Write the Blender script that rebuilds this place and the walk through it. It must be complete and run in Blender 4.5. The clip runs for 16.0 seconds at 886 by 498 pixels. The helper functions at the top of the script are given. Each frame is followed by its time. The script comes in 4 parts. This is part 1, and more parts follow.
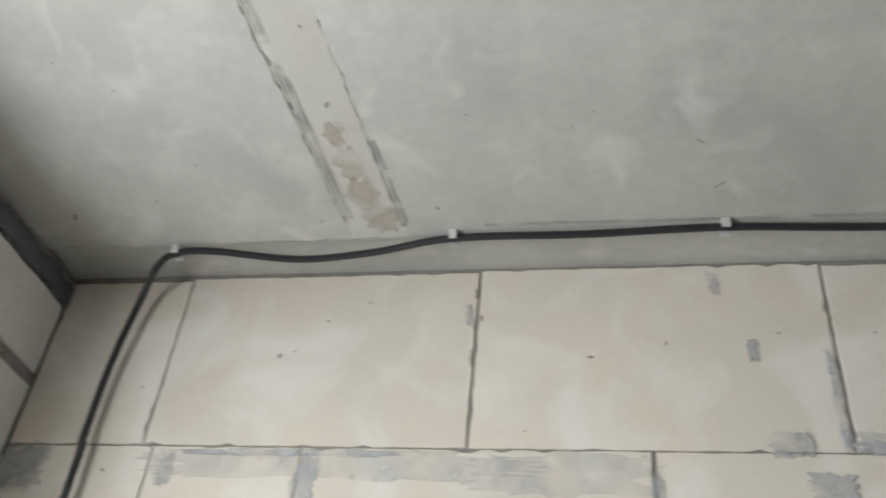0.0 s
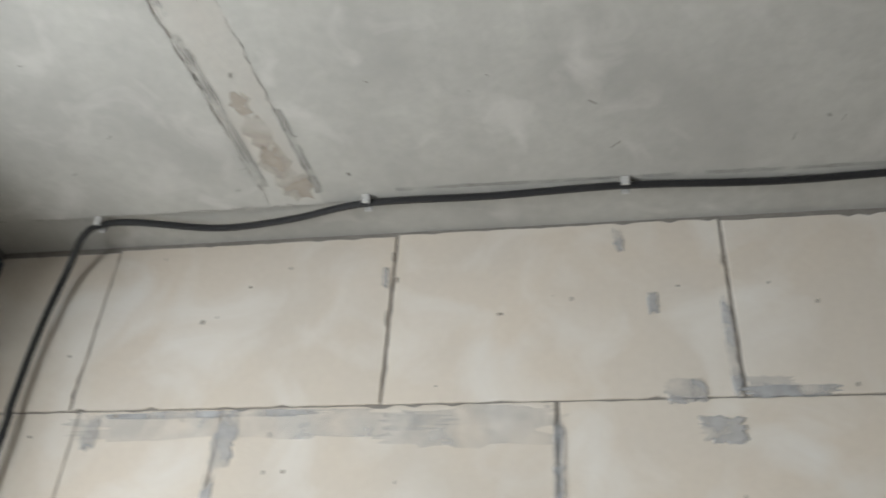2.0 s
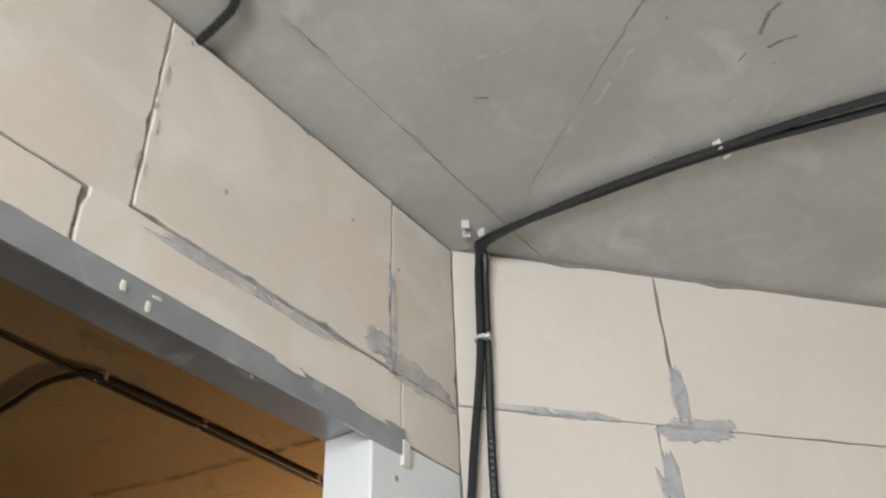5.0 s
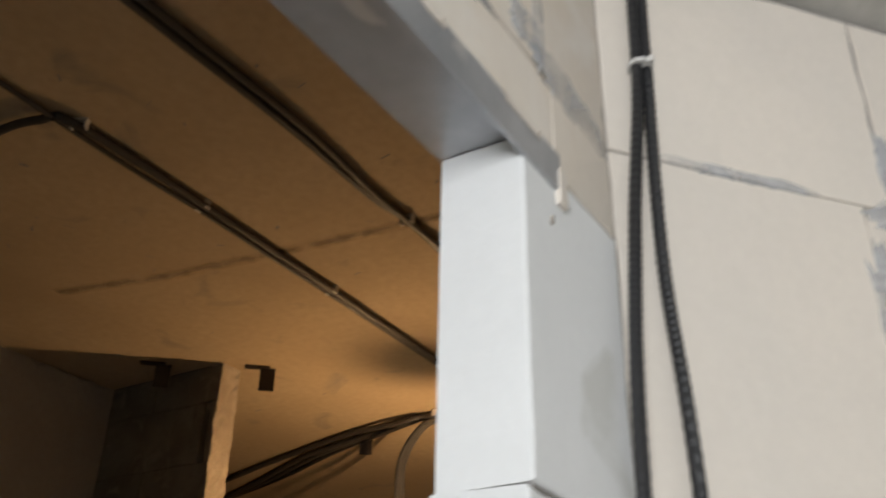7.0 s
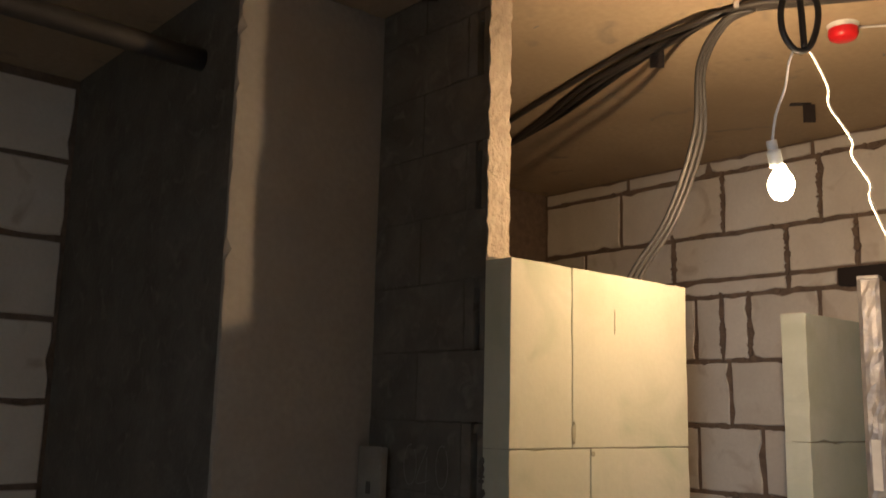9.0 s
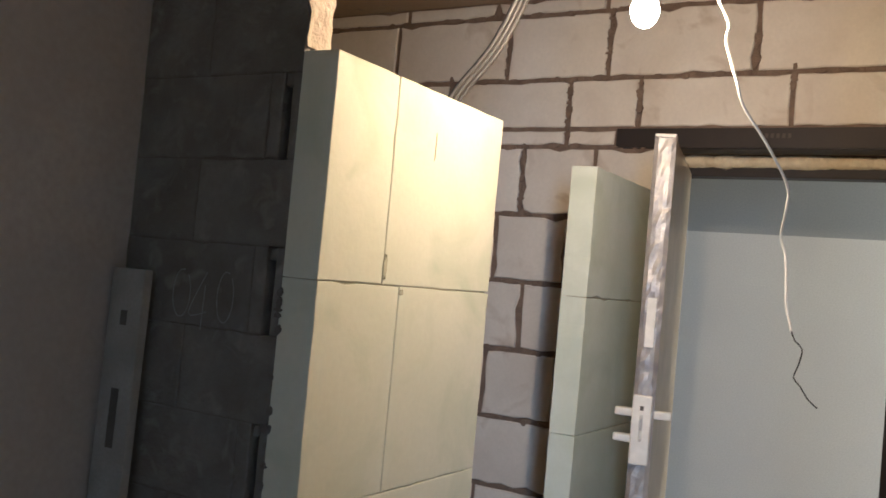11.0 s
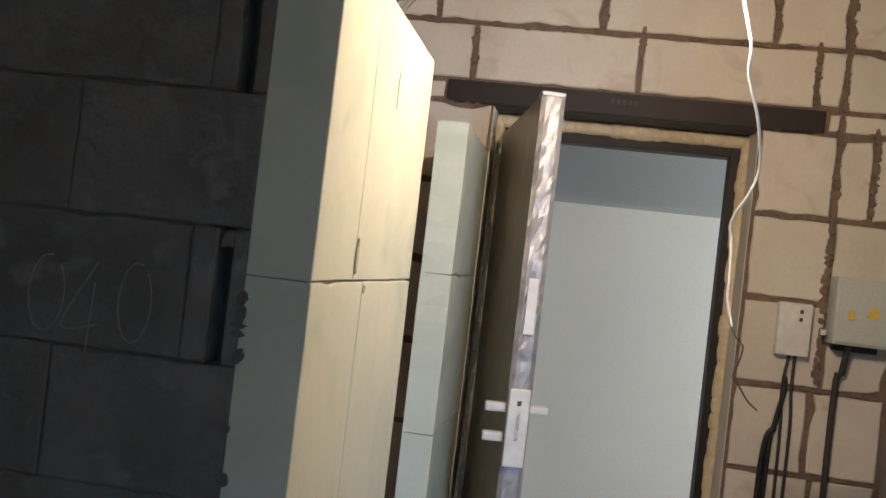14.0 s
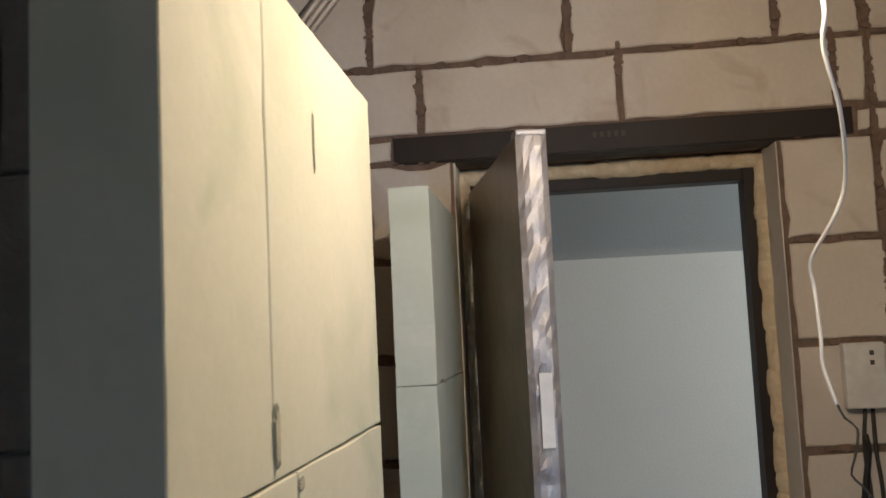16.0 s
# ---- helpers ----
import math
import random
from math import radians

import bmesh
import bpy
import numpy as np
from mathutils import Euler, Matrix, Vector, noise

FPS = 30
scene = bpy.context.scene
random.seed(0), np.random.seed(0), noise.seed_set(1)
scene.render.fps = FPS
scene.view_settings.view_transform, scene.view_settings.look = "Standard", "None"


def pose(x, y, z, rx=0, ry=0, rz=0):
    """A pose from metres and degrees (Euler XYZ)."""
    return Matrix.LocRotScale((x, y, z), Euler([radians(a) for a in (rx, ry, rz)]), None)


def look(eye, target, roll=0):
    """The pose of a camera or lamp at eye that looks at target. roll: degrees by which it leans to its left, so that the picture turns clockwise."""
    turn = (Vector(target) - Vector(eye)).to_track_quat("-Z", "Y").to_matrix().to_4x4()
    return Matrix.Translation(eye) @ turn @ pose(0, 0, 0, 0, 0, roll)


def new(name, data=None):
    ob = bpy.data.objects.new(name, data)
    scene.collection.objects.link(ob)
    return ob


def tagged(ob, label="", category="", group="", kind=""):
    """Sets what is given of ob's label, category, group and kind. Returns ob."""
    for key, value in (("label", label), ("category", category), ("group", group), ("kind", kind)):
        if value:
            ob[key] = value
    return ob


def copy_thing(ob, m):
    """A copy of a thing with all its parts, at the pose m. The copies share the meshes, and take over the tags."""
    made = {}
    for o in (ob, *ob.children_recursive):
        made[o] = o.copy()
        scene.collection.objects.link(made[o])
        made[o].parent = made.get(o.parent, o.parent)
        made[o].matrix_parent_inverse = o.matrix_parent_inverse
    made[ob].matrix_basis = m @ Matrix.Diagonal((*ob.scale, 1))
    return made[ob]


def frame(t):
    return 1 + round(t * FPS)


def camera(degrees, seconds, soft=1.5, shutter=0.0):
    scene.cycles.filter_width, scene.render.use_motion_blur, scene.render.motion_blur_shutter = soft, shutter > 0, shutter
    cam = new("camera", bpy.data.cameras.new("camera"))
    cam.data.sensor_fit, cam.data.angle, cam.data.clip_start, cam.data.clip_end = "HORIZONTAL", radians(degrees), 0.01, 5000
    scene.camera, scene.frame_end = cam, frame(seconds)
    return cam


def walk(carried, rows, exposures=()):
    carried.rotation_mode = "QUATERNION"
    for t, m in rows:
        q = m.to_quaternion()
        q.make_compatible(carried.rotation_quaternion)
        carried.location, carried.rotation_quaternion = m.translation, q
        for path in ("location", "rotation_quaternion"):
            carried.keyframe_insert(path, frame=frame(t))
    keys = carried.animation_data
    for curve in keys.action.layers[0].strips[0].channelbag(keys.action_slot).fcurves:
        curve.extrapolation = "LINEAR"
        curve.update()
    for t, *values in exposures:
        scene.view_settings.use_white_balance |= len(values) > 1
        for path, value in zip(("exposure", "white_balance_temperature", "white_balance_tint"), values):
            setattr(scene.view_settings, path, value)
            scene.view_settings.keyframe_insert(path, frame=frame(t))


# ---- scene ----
cam = camera(51.6, 16.0, soft=1.6, shutter=0.3)
PATH = [
    (0, (1.254, -1.58, 1.512), (0.891, -0.042, 2.738), 6.6),
    (0.5, (1.224, -1.614, 1.497), (0.594, -0.142, 2.695), 8.2),
    (1, (1.243, -1.62, 1.486), (0.565, -0.173, 2.689), 7.5),
    (1.5, (1.321, -1.609, 1.482), (0.754, -0.103, 2.671), 5.2),
    (2, (1.396, -1.594, 1.471), (1.079, -0.012, 2.652), 3.9),
    (2.5, (1.482, -1.511, 1.514), (1.615, 0.084, 2.714), 2.1),
    (3, (1.788, -1.328, 1.515), (2.142, 0.15, 2.815), 3.3),
    (3.5, (1.869, -1.24, 1.535), (2.585, 0.093, 2.843), 0.1),
    (4, (2.019, -1.106, 1.562), (2.936, 0.077, 2.889), -1.1),
    (4.5, (2.163, -0.939, 1.567), (3.313, 0.072, 2.854), -2.5),
    (4.7, (2.225, -0.891, 1.555), (3.455, 0.064, 2.81), -2.2),
    (6.8, (2.598, -0.429, 1.649), (4.092, 0.443, 2.654), 1.1),
    (7, (2.638, -0.331, 1.653), (4.119, 0.594, 2.627), 1.1),
    (7.5, (2.712, -0.193, 1.618), (4.13, 0.946, 2.448), 1.4),
    (8, (2.805, -0.126, 1.578), (4.173, 1.183, 2.225), 1.5),
    (8.5, (2.851, -0.092, 1.533), (4.191, 1.315, 2.009), 1.1),
    (9, (2.894, -0.071, 1.488), (4.182, 1.42, 1.832), 1.4),
    (9.5, (2.927, -0.013, 1.442), (4.252, 1.466, 1.679), 2.4),
    (10, (2.976, 0.133, 1.408), (4.47, 1.456, 1.542), 3.0),
    (12.5, (3.096, 0.77, 1.421), (4.982, 1.428, 1.524), 8.3),
    (13, (3.123, 0.945, 1.404), (5.062, 1.429, 1.477), 8.5),
    (13.5, (3.172, 1.153, 1.407), (5.143, 1.49, 1.43), 7.4),
    (14, (3.34, 1.259, 1.441), (5.32, 1.541, 1.467), 6.6),
    (14.5, (3.49, 1.364, 1.445), (5.479, 1.574, 1.5), 3.5),
    (15, (3.64, 1.418, 1.443), (5.631, 1.593, 1.511), -0.4),
    (15.5, (3.848, 1.394, 1.487), (5.828, 1.63, 1.638), -2.3),
    (16, (3.989, 1.358, 1.522), (5.969, 1.574, 1.704), -2.7),
]
EXPOSURES = [(0, -0.97, 6500, 7), (0.5, -0.9, 6500, 7), (0.9, -1.45, 6500, 8), (1.5, -1.0, 6500, 8), (2, -1.05, 6500, 8), (2.5, -0.98, 6500, 8), (3, -0.56, 6550, 9), (3.5, -0.3, 6600, 10), (4.6, 0.2, 6600, 10), (6.9, 0.05, 6600, 10), (8, 0.25, 6300, 10), (8.5, 0.05, 6000, 10), (9, 0.65, 5600, 8), (9.5, 1.42, 5150, 6), (10, 1.47, 4800, 6), (12.5, 1.27, 4600, 5), (14.5, 1.37, 4400, 4), (15.2, 1.27, 4350, 4), (16, 0.82, 4450, 4)]
walk(cam, [(t, look(eye, target, roll)) for t, eye, target, roll in PATH], EXPOSURES)

# ---- light ----
world = bpy.data.worlds.new("sky")
scene.world = world
world.use_nodes = True
wt = world.node_tree
sky = wt.nodes.new("ShaderNodeTexSky")
sky.sky_type = "NISHITA"
sky.sun_disc = False
sky.sun_elevation, sky.sun_rotation = radians(38), radians(120)
wt.nodes["Background"].inputs["Strength"].default_value = 0.1
wt.links.new(sky.outputs[0], wt.nodes["Background"].inputs["Color"])


def lamp(name, kind, m, energy, color, **more):
    data = bpy.data.lights.new(name, kind)
    data.energy, data.color = energy, color
    if "size" in more:
        data.shape, data.size, data.size_y = "RECTANGLE", more["size"][0], more["size"][1]
    if "radius" in more:
        data.shadow_soft_size = more["radius"]
    ob = new(name, data)
    ob.matrix_world = m
    return ob


sun = lamp("sun", "SUN", pose(0, 0, 5, 50, 0, -150), 2.0, (1, 0.95, 0.88))
sun.data.angle = radians(0.6)
WINDOW_W = 150
lamp("window_daylight", "AREA", look((-0.3, -1.46, 1.68), (1.2, -1.46, 1.2)), WINDOW_W, (0.93, 0.97, 1.0), size=(1.5, 1.4))
# added fill that brightens the corridor; its real source is unseen
lamp("corridor_fill", "AREA", look((7.95, -1.74, 1.5), (7.95, 1.0, 1.4)), 45, (1.0, 0.75, 0.42), size=(1.2, 1.9))
lamp("bulb_light", "POINT", pose(5.09, 1.12, 2.083), 21, (1.0, 0.59, 0.27), radius=0.012)
# added greenish fill from the west for the hall's unlit sides
lamp("west_fill", "AREA", look((0.96, 0.8, 1.6), (3.0, 0.9, 1.5)), 0.5, (0.86, 1.0, 0.80), size=(1.0, 1.3))

# ---- materials ----
MATS = {}


def material(name, color, color2=None, rough=0.85, scale=6.0, fine=120.0, bump=0.15, spots=None, spot_at=0.72, spot_scale=9.0, metal=0.0, vary=0.0, island=False, spec=0.3, soft=0.035, grain=0.5, patchy=0.0):
    if name in MATS:
        return MATS[name]
    m = bpy.data.materials.new(name)
    m.use_nodes = True
    t = m.node_tree
    n, l = t.nodes, t.links
    bsdf = n["Principled BSDF"]
    bsdf.inputs["Roughness"].default_value = rough
    bsdf.inputs["Metallic"].default_value = metal
    bsdf.inputs["Specular IOR Level"].default_value = spec
    geo = n.new("ShaderNodeNewGeometry")

    def noise_node(s, detail=4.0, distort=0.0):
        k = n.new("ShaderNodeTexNoise")
        k.inputs["Scale"].default_value = s
        k.inputs["Detail"].default_value = detail
        k.inputs["Distortion"].default_value = distort
        l.new(geo.outputs["Position"], k.inputs["Vector"])
        return k

    def ramp(src, a, b):
        k = n.new("ShaderNodeMapRange")
        k.inputs["From Min"].default_value, k.inputs["From Max"].default_value = a, b
        l.new(src, k.inputs["Value"])
        return k.outputs[0]

    def mix(fac, a, b, blend="MIX"):
        k = n.new("ShaderNodeMix")
        k.data_type, k.blend_type = "RGBA", blend
        for sock, v in ((0, fac), (6, a), (7, b)):
            if isinstance(v, bpy.types.NodeSocket):
                l.new(v, k.inputs[sock])
            else:
                k.inputs[sock].default_value = v if sock == 0 else (*v, 1)
        return k.outputs[2]

    big = noise_node(scale, 5.0, 0.4)
    small = noise_node(fine, 3.0)
    c = mix(ramp(big.outputs[0], 0.35, 0.68), color, color2 or [v * 0.8 for v in color])
    c = mix(ramp(small.outputs[0], 0.3, 0.75), c, mix(grain, c, [v * 0.72 for v in color]))
    if spots:
        k = noise_node(spot_scale, 6.0, 0.8)
        c = mix(ramp(k.outputs[0], spot_at - soft, spot_at + soft), c, spots)
    if vary:
        info = n.new("ShaderNodeObjectInfo")
        hsv = n.new("ShaderNodeHueSaturation")
        l.new(ramp(geo.outputs["Random Per Island"] if island else info.outputs["Random"], 0, 1), hsv.inputs["Value"])
        mr = hsv.inputs["Value"].links[0].from_node
        mr.inputs["To Min"].default_value, mr.inputs["To Max"].default_value = 1 - vary, 1 + vary
        l.new(c, hsv.inputs["Color"])
        c = hsv.outputs[0]
    l.new(c, bsdf.inputs["Base Color"])
    b = n.new("ShaderNodeBump")
    b.inputs["Strength"].default_value = bump
    b.inputs["Distance"].default_value = 0.01
    add = n.new("ShaderNodeMath")
    l.new(small.outputs[0], add.inputs[0])
    l.new(big.outputs[0], add.inputs[1])
    l.new(add.outputs[0], b.inputs["Height"])
    l.new(b.outputs[0], bsdf.inputs["Normal"])
    if patchy:
        k = noise_node(12.0, 4.0, 0.4)
        mr = n.new("ShaderNodeMapRange")
        mr.inputs["From Min"].default_value, mr.inputs["From Max"].default_value, mr.inputs["To Min"].default_value, mr.inputs["To Max"].default_value = 0.30, 0.68, 0.0, patchy
        l.new(k.outputs[0], mr.inputs["Value"])
        l.new(mr.outputs[0], bsdf.inputs["Alpha"])
    MATS[name] = m
    return m


CREAM = material("gypsum_block", (0.70, 0.62, 0.53), (0.66, 0.60, 0.53), scale=3.5, fine=60, bump=0.06, spots=(0.76, 0.72, 0.67), spot_at=0.60, spot_scale=5, vary=0.05, soft=0.14, grain=0.15)
PALE_GREEN = material("pale_green_block", (0.64, 0.67, 0.60), (0.57, 0.61, 0.51), scale=4, fine=60, bump=0.06, grain=0.15, spots=(0.52, 0.56, 0.47), spot_at=0.6, spot_scale=3, soft=0.1)
# window daylight on the jamb is put into a whiter base; patches stay greyer
JAMB_DAYLIT = material("daylit_jamb_block", (0.80, 0.805, 0.81), (0.75, 0.755, 0.76), scale=5, fine=70, bump=0.08, spots=(0.64, 0.64, 0.62), spot_at=0.61, spot_scale=3.2, soft=0.02, grain=0.1)
PALE = material("pale_gypsum_block", (0.70, 0.635, 0.565), (0.66, 0.605, 0.545), scale=4, fine=60, bump=0.06, vary=0.03, grain=0.15)
GLUE = material("grey_block_glue", (0.55, 0.56, 0.585), (0.47, 0.48, 0.505), scale=9, bump=0.2, patchy=0.75)
WASH = material("thin_glue_wash", (0.62, 0.62, 0.625), (0.58, 0.58, 0.585), scale=6, bump=0.1, patchy=0.42)
JOINT = material("dark_joint", (0.30, 0.275, 0.25), scale=30, bump=0.4)
CONCRETE = material("ceiling_concrete", (0.54, 0.53, 0.495), (0.43, 0.42, 0.395), scale=3.4, fine=38, bump=0.13, spots=(0.60, 0.58, 0.55), spot_at=0.66, spot_scale=8, soft=0.11, grain=0.45)
# the bulb's dim orange light is put into this browner copy of the concrete
CONCRETE_HALL_WARM = material("bulb_tinted_hall_concrete", (0.47, 0.37, 0.25), (0.38, 0.29, 0.19), scale=1.4, fine=40, bump=0.12, spots=(0.28, 0.24, 0.19), spot_at=0.68, spot_scale=6, soft=0.06)
SEAM = material("seam_mortar", (0.55, 0.54, 0.505), (0.51, 0.48, 0.44), scale=3.0, fine=50, bump=0.12, grain=0.25)
SEAM_LIGHT = material("pale_seam_mortar", (0.58, 0.56, 0.525), (0.52, 0.50, 0.475), scale=14, fine=70, bump=0.4)
STAIN = material("rust_stain", (0.56, 0.46, 0.37), (0.55, 0.49, 0.42), scale=12, bump=0.05, patchy=0.6)
# near black that paints the shade in cracks, slots and holes; also small dots
GAP_DARK = material("gap_and_dot_dark", (0.09, 0.085, 0.08), scale=30)
SILICATE = material("white_aerated_block", (0.72, 0.67, 0.59), (0.64, 0.58, 0.50), scale=4, fine=70, bump=0.1, spots=(0.46, 0.38, 0.30), spot_at=0.68, spot_scale=5, vary=0.06, soft=0.09, grain=0.25)
MORTAR = material("brown_mortar", (0.26, 0.19, 0.14), (0.17, 0.125, 0.095), scale=25, bump=0.9)
SILICATE_DAY = material("grey_white_block", (0.74, 0.73, 0.705), (0.66, 0.65, 0.63), scale=5, fine=80, bump=0.25, spots=(0.22, 0.21, 0.2), spot_at=0.71, spot_scale=13, vary=0.05)
MORTAR_GREY = material("grey_mortar", (0.34, 0.325, 0.30), (0.23, 0.22, 0.205), scale=18, bump=0.9)
BLUE_MORTAR = material("dark_sealing_mortar", (0.15, 0.162, 0.18), (0.10, 0.11, 0.125), scale=12, bump=0.4)
GREEN = material("green_gypsum_block", (0.535, 0.54, 0.43), (0.595, 0.585, 0.48), scale=3, fine=60, bump=0.06, spots=(0.44, 0.47, 0.36), spot_at=0.62, spot_scale=4, vary=0.04, soft=0.12, grain=0.15)
GREEN_GLUE = material("green_wall_glue", (0.42, 0.40, 0.29), (0.3, 0.29, 0.21), scale=14, bump=0.3)
CLINKER = material("grey_clinker_block", (0.178, 0.168, 0.15), (0.11, 0.104, 0.092), scale=7, fine=55, bump=0.6, spots=(0.20, 0.185, 0.165), spot_at=0.64, spot_scale=14, vary=0.05, soft=0.08)
CLINKER_MORTAR = material("grey_clinker_mortar", (0.14, 0.13, 0.115), scale=20, bump=0.8)
PLASTER = material("smooth_plaster", (0.35, 0.33, 0.30), (0.29, 0.27, 0.25), scale=2.5, fine=50, bump=0.15)
SCREED = material("floor_screed", (0.34, 0.33, 0.31), (0.27, 0.26, 0.25), scale=2.2, bump=0.3)
BLACK = material("black_conduit", (0.018, 0.018, 0.02), rough=0.45, scale=20, bump=0.05, spec=0.5)
BROWN_CABLE = material("dark_cable", (0.05, 0.045, 0.042), rough=0.5, scale=20, bump=0.05, spec=0.5)
GREY_CABLE = material("grey_cable", (0.05, 0.047, 0.044), rough=0.5, scale=20, bump=0.05, spec=0.5)
WHITE_PLASTIC = material("white_plastic", (0.78, 0.77, 0.74), rough=0.4, scale=10, fine=40, bump=0.02, spec=0.5)
CLIP = material("grey_white_clip", (0.66, 0.65, 0.63), rough=0.5, scale=40, bump=0.05, spec=0.5)
RED = material("red_plastic", (0.75, 0.02, 0.02), (0.65, 0.015, 0.02), rough=0.3, bump=0.0, spec=0.5)
STEEL = material("galvanised_steel", (0.52, 0.53, 0.55), (0.36, 0.37, 0.39), rough=0.42, scale=9, fine=40, metal=0.6, bump=0.05, spots=(0.62, 0.61, 0.59), spot_at=0.66, spot_scale=12)
DARK_STEEL = material("dark_primed_steel", (0.034, 0.026, 0.023), (0.024, 0.019, 0.018), rough=0.55, scale=8, bump=0.1)
BLUE_STEEL = material("blue_black_steel", (0.028, 0.035, 0.050), rough=0.55, scale=8, bump=0.1)
FOAM = material("yellow_mounting_foam", (0.80, 0.69, 0.48), (0.66, 0.53, 0.33), scale=18, fine=50, bump=0.8)
DOOR_FILM = material("brown_door_panel", (0.36, 0.29, 0.20), (0.25, 0.20, 0.135), rough=0.3, scale=7, fine=24, bump=0.35, spec=0.6, grain=0.35)
SMUDGE = material("grey_ceiling_smudge", (0.45, 0.44, 0.415), (0.36, 0.35, 0.33), scale=25, bump=0.2, patchy=0.45)
# soft shading at the slab joint, painted slightly darker than the ceiling
HALL_SEAM_SHADE = material("hall_seam_shade", (0.40, 0.31, 0.205), (0.35, 0.27, 0.18), scale=9, bump=0.1, patchy=0.32)
FOIL = material("crumpled_foil", (0.50, 0.47, 0.45), (0.27, 0.27, 0.30), rough=0.48, scale=14, fine=30, metal=0.5, bump=0.35)
CORRIDOR = material("corridor_white_paint", (0.70, 0.70, 0.69), (0.66, 0.66, 0.66), scale=2, bump=0.05)
# darker grey for the corridor wall above 1.85 m
CORRIDOR_TOP = material("corridor_upper_grey", (0.37, 0.385, 0.40), (0.35, 0.365, 0.38), scale=2, bump=0.05)
CABINET = material("pale_grey_cabinet_paint", (0.55, 0.58, 0.54), (0.52, 0.55, 0.51), rough=0.4, scale=3, bump=0.02, spec=0.5)
YELLOW = material("yellow_sign", (0.75, 0.55, 0.03), rough=0.5, bump=0.0)
WOOD = material("grey_board", (0.30, 0.29, 0.26), (0.22, 0.21, 0.19), scale=9, bump=0.3)
CHALK = material("white_chalk", (0.27, 0.26, 0.25), scale=60, bump=0.3)
FILM = material("milky_film", (0.50, 0.54, 0.58), (0.35, 0.4, 0.46), rough=0.3, scale=9, bump=0.5, spec=0.5)


def glow(name, color, strength):
    m = bpy.data.materials.new(name)
    m.use_nodes = True
    b = m.node_tree.nodes["Principled BSDF"]
    b.inputs["Emission Color"].default_value = (*color, 1)
    b.inputs["Emission Strength"].default_value = strength
    return m


GLOW = glow("lit_bulb_glass", (1.0, 0.72, 0.40), 40)
GLASS = bpy.data.materials.new("window_glass")
GLASS.use_nodes = True
GLASS.node_tree.nodes["Principled BSDF"].inputs["Transmission Weight"].default_value = 1.0
GLASS.node_tree.nodes["Principled BSDF"].inputs["Roughness"].default_value = 0.02


# ---- builders ----
def mesh_of(name, bm, mats):
    me = bpy.data.meshes.new(name)
    bmesh.ops.recalc_face_normals(bm, faces=bm.faces)
    bm.to_mesh(me)
    bm.free()
    for m in mats if isinstance(mats, (list, tuple)) else [mats]:
        me.materials.append(m)
    return me


def part(name, bm, mat, parent=None, label="", smooth=False):
    ob = new(name, mesh_of(name, bm, mat))
    if smooth:
        ob.data.polygons.foreach_set("use_smooth", [True] * len(ob.data.polygons))
    ob.parent = parent
    if label:
        ob["label"] = label
    return ob


def add_box(bm, lo, hi, mat_index=0, bevel=0.0, m=None):
    r = bmesh.ops.create_cube(bm, size=1)
    vs = r["verts"]
    for v in vs:
        v.co = Vector([(lo[i] + hi[i]) / 2 + v.co[i] * (hi[i] - lo[i]) for i in range(3)])
    fs = {f for v in vs for f in v.link_faces}
    for f in fs:
        f.material_index = mat_index
    if bevel:
        es = {e for v in vs for e in v.link_edges}
        r = bmesh.ops.bevel(bm, geom=list(es), offset=bevel, segments=2, affect="EDGES", profile=0.6)
        vs = list({v for f in r["faces"] for v in f.verts} | {v for v in vs if v.is_valid})
        for f in r["faces"]:
            f.material_index = mat_index
    if m is not None:
        for v in vs:
            v.co = m @ v.co
    return vs


def box(lo, hi, bevel=0.0, m=None):
    bm = bmesh.new()
    add_box(bm, lo, hi, 0, bevel, m)
    return bm


def thing(name, label, category, group="", kind="", at=(0, 0, 0)):
    ob = new(name)
    ob.location = at
    return tagged(ob, label, category, group, kind)


def solid(name, label, category, lo, hi, mat, kind="structure", bevel=0.0):
    return tagged(part(name, box(lo, hi, bevel), mat), label, category, kind=kind)


def smooth_path(pts, step=0.02):
    pts = [Vector(p) for p in pts]
    out = []
    for i in range(len(pts) - 1):
        p0, p1, p2, p3 = pts[max(i - 1, 0)], pts[i], pts[i + 1], pts[min(i + 2, len(pts) - 1)]
        k = max(2, int((p2 - p1).length / step))
        for j in range(k):
            s = j / k
            out.append(0.5 * ((2 * p1) + (p2 - p0) * s + (2 * p0 - 5 * p1 + 4 * p2 - p3) * s * s + (3 * p1 - p0 - 3 * p2 + p3) * s ** 3))
    out.append(pts[-1])
    return out


